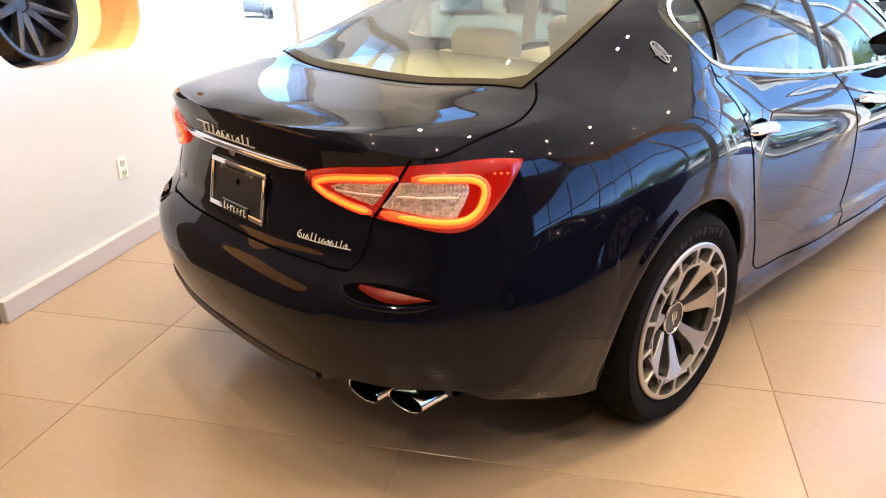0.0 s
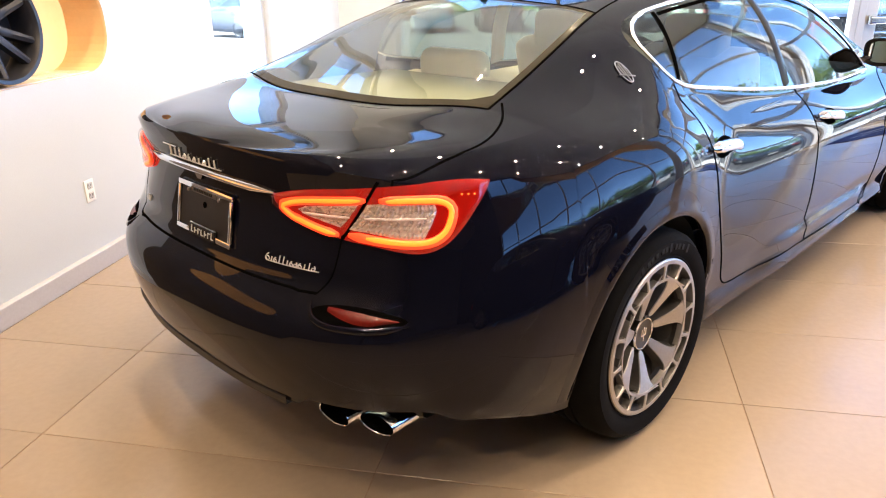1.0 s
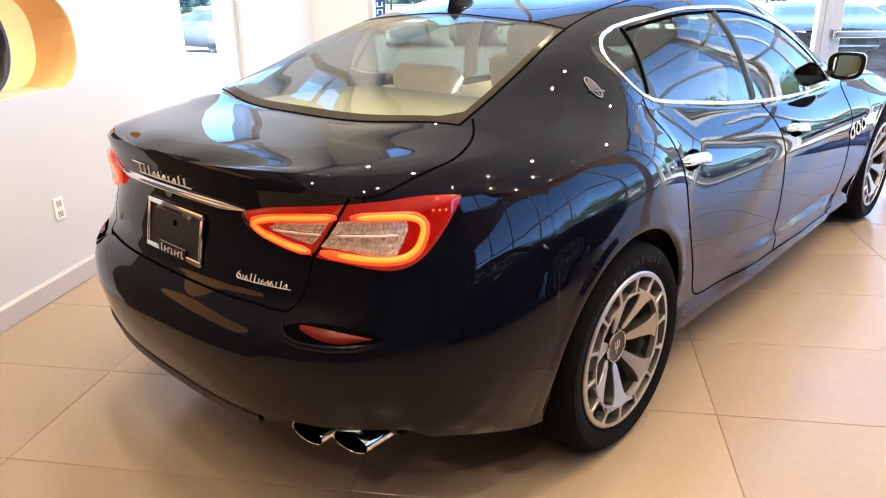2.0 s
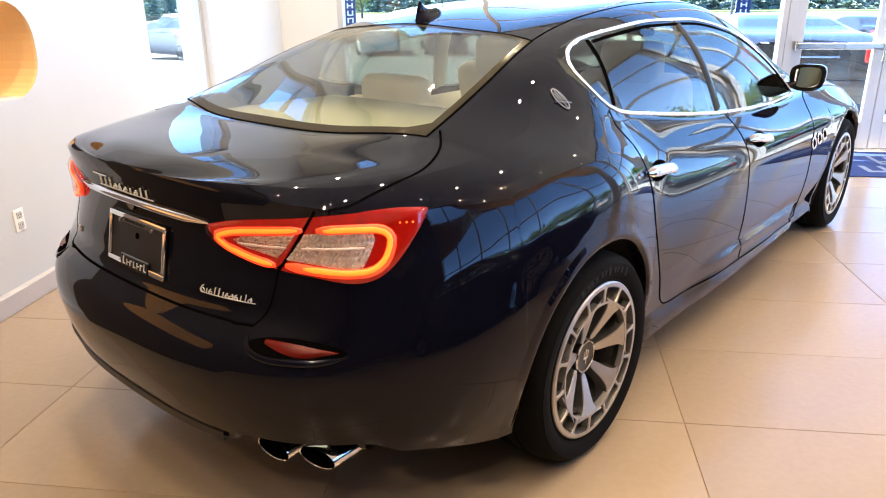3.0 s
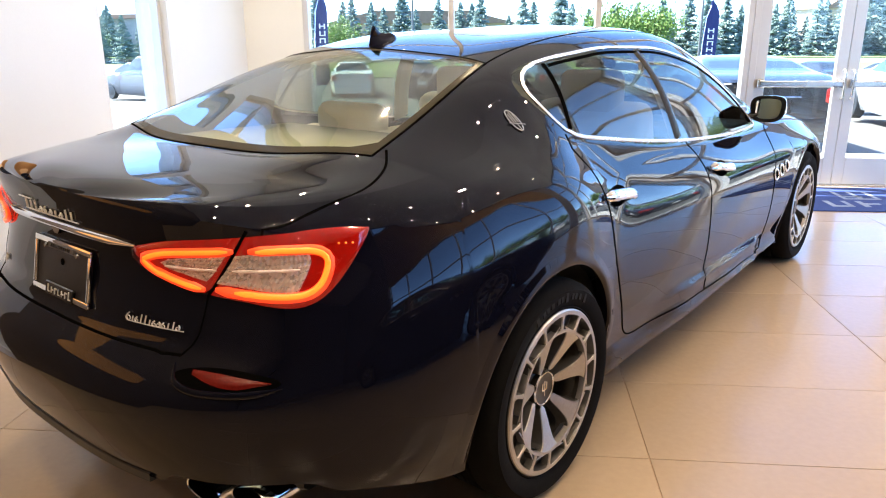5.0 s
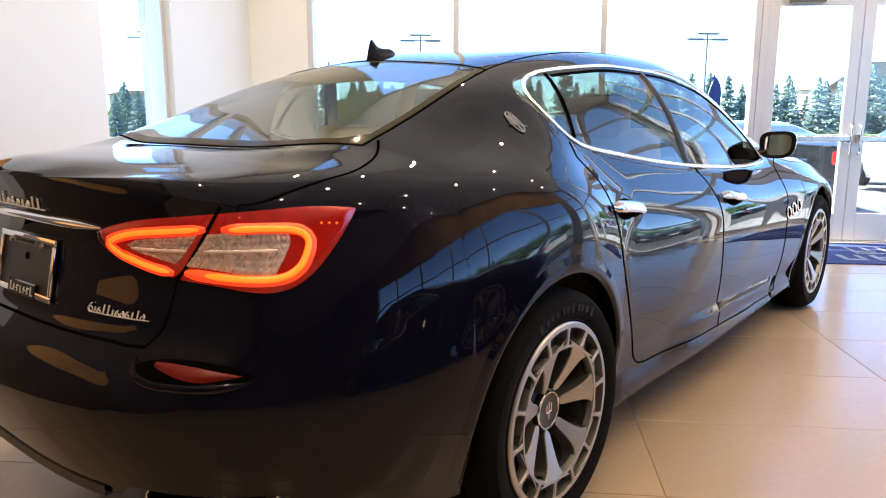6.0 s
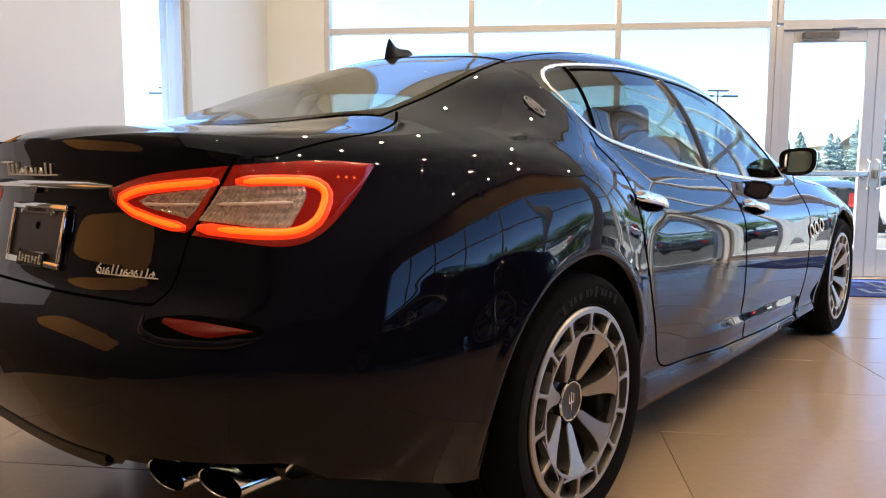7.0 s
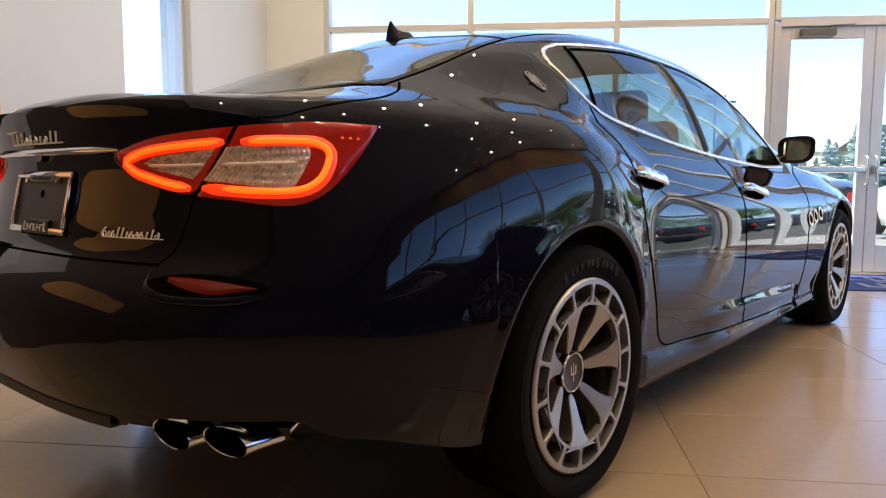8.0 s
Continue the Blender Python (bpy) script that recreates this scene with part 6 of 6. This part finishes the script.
def spruce(m, tall, seed, label):
    """A blue spruce: tapered trunk and whorls of drooping boughs made of many small sprays."""
    t = thing("spruce", m, label, "spruce tree", "row of spruces")
    rnd = random.Random(seed)
    bm = bmesh.new()
    tube(bm, [(0, 0, 0), (0.02, 0, tall * 0.5), (0, 0, tall * 0.98)], [tall * 0.022, tall * 0.013, 0.01], 8)
    part("trunk", bm, M_BARK, t, "", True)
    verts, faces = [], []
    z = tall * 0.04
    while z < tall * 0.985:
        f = z / tall
        reach = tall * 0.27 * (1 - f) ** 0.85 + 0.10
        for k in range(7 + int(5 * (1 - f))):
            a = rnd.uniform(0, 2 * math.pi)
            r = reach * rnd.uniform(0.72, 1.10)
            zz = z + rnd.uniform(-0.12, 0.12)
            ca, sa = math.cos(a), math.sin(a)
            steps = 5
            for s in range(steps):
                q = (s + 0.6) / steps
                d = r * q
                h = zz - 0.20 * d + 0.10 * d * q + rnd.uniform(-0.05, 0.05)
                w = (0.34 * (1 - 0.45 * q) * (0.45 + 0.55 * (1 - f))) * rnd.uniform(0.7, 1.25)
                l = r / steps * 0.95
                up = rnd.uniform(-0.05, 0.16)
                i = len(verts)
                cx, cy = ca * d, sa * d
                verts += [(cx - ca * l * 0.5, cy - sa * l * 0.5, h + up * 0.3), (cx - sa * w, cy + ca * w, h - 0.11), (cx + ca * l * 0.8, cy + sa * l * 0.8, h - 0.03), (cx + sa * w, cy - ca * w, h - 0.11), (cx, cy, h + 0.09 + up * 0.4), (cx, cy, h - 0.17)]
                faces += [(i, i + 1, i + 4), (i + 1, i + 2, i + 4), (i + 2, i + 3, i + 4), (i + 3, i, i + 4), (i, i + 5, i + 1), (i + 1, i + 5, i + 2), (i + 2, i + 5, i + 3), (i + 3, i + 5, i)]
        z += tall * 0.034
    me = bpy.data.meshes.new("crown")
    me.from_pydata(verts, [], faces)
    me.materials.append(M_SPRUCE)
    crown = new("crown", me)
    crown.parent = t
    return t


S_A = spruce(at_lot(34.0, 97), 6.6, 3, "bluish spruce in the row beyond the lawn")
S_B = spruce(at_lot(38.5, 95), 7.4, 8, "bluish spruce in the row beyond the lawn")
rnd = random.Random(5)
for k in range(58):
    u = -62 + 2.2 * k + rnd.uniform(-0.9, 0.9)
    if abs(u - 34) < 1.2 or abs(u - 38.5) < 1.2:
        continue
    sc = rnd.uniform(0.78, 1.12) * (1.25 if k % 9 == 4 or 38 < u < 56 else 1.0)
    copy_thing((S_A, S_B)[k % 2], at_lot(u, 96 + rnd.uniform(-2.5, 4), rnd.uniform(0, 360))).scale = (sc, sc, sc)
for k in range(14):
    sc = rnd.uniform(0.75, 1.0)
    copy_thing((S_A, S_B)[k % 2], at_lot(36 + 2.1 * k + rnd.uniform(-0.6, 0.6), 103 + rnd.uniform(-1.5, 2), rnd.uniform(0, 360))).scale = (sc, sc, sc)
for k in range(9):
    sc = rnd.uniform(0.8, 1.2)
    copy_thing((S_A, S_B)[k % 2], at_lot(64 + rnd.uniform(-2, 3), -40 + 9 * k, rnd.uniform(0, 360))).scale = (sc, sc, sc)
for k in range(5):
    sc = rnd.uniform(0.5, 0.7)
    copy_thing((S_A, S_B)[k % 2], at_lot(-46 + 2.8 * k, 70 + rnd.uniform(-2, 3), rnd.uniform(0, 360))).scale = (sc, sc, sc)


def leafy_tree(m, tall, spread, seed, label):
    """A broadleaf tree: forked limbs and a loose crown of many small leaf clumps with gaps."""
    t = thing("broadleaf_tree", m, label, "tree", "broadleaf trees")
    rnd = random.Random(seed)
    wood = bmesh.new()
    tube(wood, [(0, 0, 0), (0.05, 0.02, tall * 0.25), (0, 0.05, tall * 0.45)], [tall * 0.022, tall * 0.016, tall * 0.012], 8)
    tips = []
    for k in range(16):
        a, e = rnd.uniform(0, 2 * math.pi), rnd.uniform(0.25, 1.25)
        l = tall * rnd.uniform(0.25, 0.46)
        b = Vector((0, 0.04, tall * rnd.uniform(0.24, 0.45)))
        d = Vector((math.cos(a) * math.cos(e) * spread, math.sin(a) * math.cos(e) * spread, math.sin(e)))
        p1, p2 = b + d * l * 0.5 + Vector((0, 0, 0.1)), b + d * l
        tube(wood, [b, p1, p2], [tall * 0.009, tall * 0.006, 0.012], 6)
        tips += [p1, p2, (p1 + p2) / 2]
    part("trunk", wood, M_BARK, t, "", True)
    verts, faces = [], []
    for p in tips:
        for _ in range(70):
            c = p + Vector((rnd.gauss(0, 0.10), rnd.gauss(0, 0.10), rnd.gauss(0, 0.085))) * tall * 0.95
            s = rnd.uniform(0.07, 0.17)
            q = Euler((rnd.uniform(0, 6.3), rnd.uniform(0, 6.3), rnd.uniform(0, 6.3))).to_matrix()
            i = len(verts)
            verts += [tuple(c + q @ Vector(v)) for v in ((s, 0, 0), (0, s * 0.6, 0.02), (-s, 0, 0), (0, -s * 0.6, 0.02))]
            faces += [(i, i + 1, i + 2, i + 3)]
    me = bpy.data.meshes.new("crown")
    me.from_pydata(verts, [], faces)
    me.materials.append(M_LEAF)
    crown = new("crown", me)
    crown.parent = t
    return t


T_A = leafy_tree(at_lot(9.0, 64), 6.4, 1.0, 11, "leafy green tree at the edge of the lot")
copy_thing(T_A, at_lot(13.2, 65.5, 130)).scale = (1.08, 1.08, 1.0)
copy_thing(T_A, at_lot(-17, 72, 60)).scale = (0.9, 0.9, 0.8)
copy_thing(T_A, at_lot(-44, 74, 200)).scale = (0.6, 0.6, 0.6)
for k in range(16):
    sc = rnd.uniform(0.95, 1.45)
    copy_thing(T_A, at_lot(52 + rnd.uniform(-3, 3), -22 + 5.6 * k, 80 * k)).scale = (sc * 1.15, sc * 1.15, sc)


def street_light(m):
    p = thing("lot_light", m, "tall grey parking-lot light with two flat heads", "street lamp", "lot lights")
    bm = bmesh.new()
    tube(bm, [(0, 0, 0), (0, 0, 9.0)], [0.13, 0.08], 10)
    part("pole", bm, M_POLE, p, "", True)
    part("arm", new_box((-0.9, -0.05, 8.55), (0.9, 0.05, 8.65), 0.01), M_POLE, p)
    for x in (-2.1, 0.5):
        part("lamp_head", new_box((x, -0.25, 8.5), (x + 1.6, 0.25, 8.68), 0.05), M_POLE, p)
    part("lamp_head", new_box((-1.1, -0.25, 9.0), (1.1, 0.25, 9.14), 0.05), M_POLE, p)


street_light(at_lot(19.6, 75.2, 10) @ Matrix.Diagonal((1, 1, 1.15, 1)))
street_light(at_lot(-36.1, 68.6, 10) @ Matrix.Diagonal((1, 1, 1.15, 1)))
street_light(at_lot(-9.5, 74.0, 10) @ Matrix.Diagonal((1, 1, 1.15, 1)))


def banner(m):
    b = thing("feather_banner", m, "navy feather banner with plain pale bars on a pole", "flag", "feather banners")
    bm = bmesh.new()
    pts = [(0, 0, 0), (0, 0, 1.0), (0.03, 0, 2.2), (0.10, 0, 3.0), (0.28, 0, 3.5), (0.52, 0, 3.68)]
    tube(bm, pts, 0.018, 8)
    part("pole", bm, M_STEEL, b, "", True)
    bm = bmesh.new()
    rows = []
    for i in range(15):
        f = i / 14
        z = 0.75 + 2.9 * f
        x0 = 0.02 if z < 2.2 else 0.02 + 0.26 * ((z - 2.2) / 1.45) ** 2.2
        x1 = 0.62 - 0.10 * (1 - f) - (0.0 if z < 3.0 else 0.35 * ((z - 3.0) / 0.65) ** 2)
        rows.append([(x0 + (x1 - x0) * q, 0.03 * math.sin(5 * q + 3 * f), z) for q in np.linspace(0, 1, 6)])
    grid(bm, rows)
    grid(bm, [[(p[0], p[1] + 0.006, p[2]) for p in r] for r in rows])
    part("cloth", bm, M_BANNER, b, "navy cloth", True)
    bm = bmesh.new()
    for k in range(8):
        z = 0.95 + 0.22 * k
        box(bm, (0.17, -0.055, z), (0.21, -0.04, z + 0.15)), box(bm, (0.36, -0.055, z), (0.40, -0.04, z + 0.15))
        box(bm, (0.21, -0.055, z + 0.06 * (k % 3)), (0.36, -0.04, z + 0.03 + 0.06 * (k % 3)))
    part("bars", bm, M_WHITEPLASTIC, b, "plain pale bars in place of lettering")


banner(at_lot(7.3, 24.5, 15) @ Matrix.Diagonal((1, 1, 0.98, 1)))
banner(at_lot(-4.66, 17.2, 62) @ Matrix.Diagonal((1, 1, 0.86, 1)))


def far_house(m, w, d, h, roof_h, label, wall, cols):
    """A distant building with storeys, windows and a gabled roof."""
    b = thing("house", m, label, "building", "far buildings")
    part("wall", new_box((-w / 2, 0, 0), (w / 2, d, h)), wall, b)
    bm = bmesh.new()
    prism(bm, [(-w / 2 - 0.6, h), (w / 2 + 0.6, h), (w * 0.25, h + roof_h), (-w * 0.25, h + roof_h)], d + 1.2, pose(0, -0.6, 0))
    part("roof", bm, M_ROOF, b, "brown pitched roof")
    for k in range(cols):
        for z in np.arange(1.0, h - 1.5, 3.0):
            x = -w / 2 + w * (k + 0.5) / cols
            part("window", new_box((x - 0.6, -0.05, z), (x + 0.6, 0.05, z + 1.4), 0.02, 1), M_FARGLASS, b)


far_house(at_lot(69.5, 140, 8), 26, 12, 7.2, 4.8, "tan building with a brown pitched roof behind the spruces", M_BRICK, 7)
far_house(at_lot(-54, 100, -20), 14, 10, 5.2, 0.6, "pale low building beyond the lot", M_CONCRETE, 5)
far_house(at_lot(-14, 118, 4), 30, 12, 4.6, 2.0, "tan low building half hidden by trees", M_BRICK, 8)

# ---- floor tiles ----
def tile_mesh(w, d):
    bm = new_box((0.0015, 0.0015, -0.010), (w - 0.0015, d - 0.0015, 0.0), 0.0012, 1)
    me = bpy.data.meshes.new("tile")
    bm.to_mesh(me)
    bm.free()
    me.materials.append(M_TILE)
    return me


def tiles():
    """Large tiles laid in a straight bond, each an object; whole tiles share one mesh, cut ones share theirs."""
    w, d = 1.19, 0.584
    cache = {}
    parent = bpy.data.objects["floor"]
    i0, i1 = math.floor((U0 + 0.05) / w), math.ceil((U1 + 0.05) / w)
    j0, j1 = math.floor((V0 + 0.305) / d), math.ceil((V1 + 0.305) / d)
    for i in range(i0, i1):
        for j in range(j0, j1):
            a0, a1 = max(-0.05 + i * w, U0), min(-0.05 + (i + 1) * w, U1)
            b0, b1 = max(-0.305 + j * d, V0), min(-0.305 + (j + 1) * d, V1)
            key = (round(a1 - a0, 4), round(b1 - b0, 4))
            if min(key) < 0.02:
                continue
            if key not in cache:
                cache[key] = tile_mesh(*key)
            ob = new("tile", cache[key])
            ob.parent = parent
            ob.location = (a0, b0, random.uniform(-0.0002, 0.0002))
            ob.rotation_euler = (random.uniform(-0.0005, 0.0005), random.uniform(-0.0005, 0.0005), 0)


tiles()
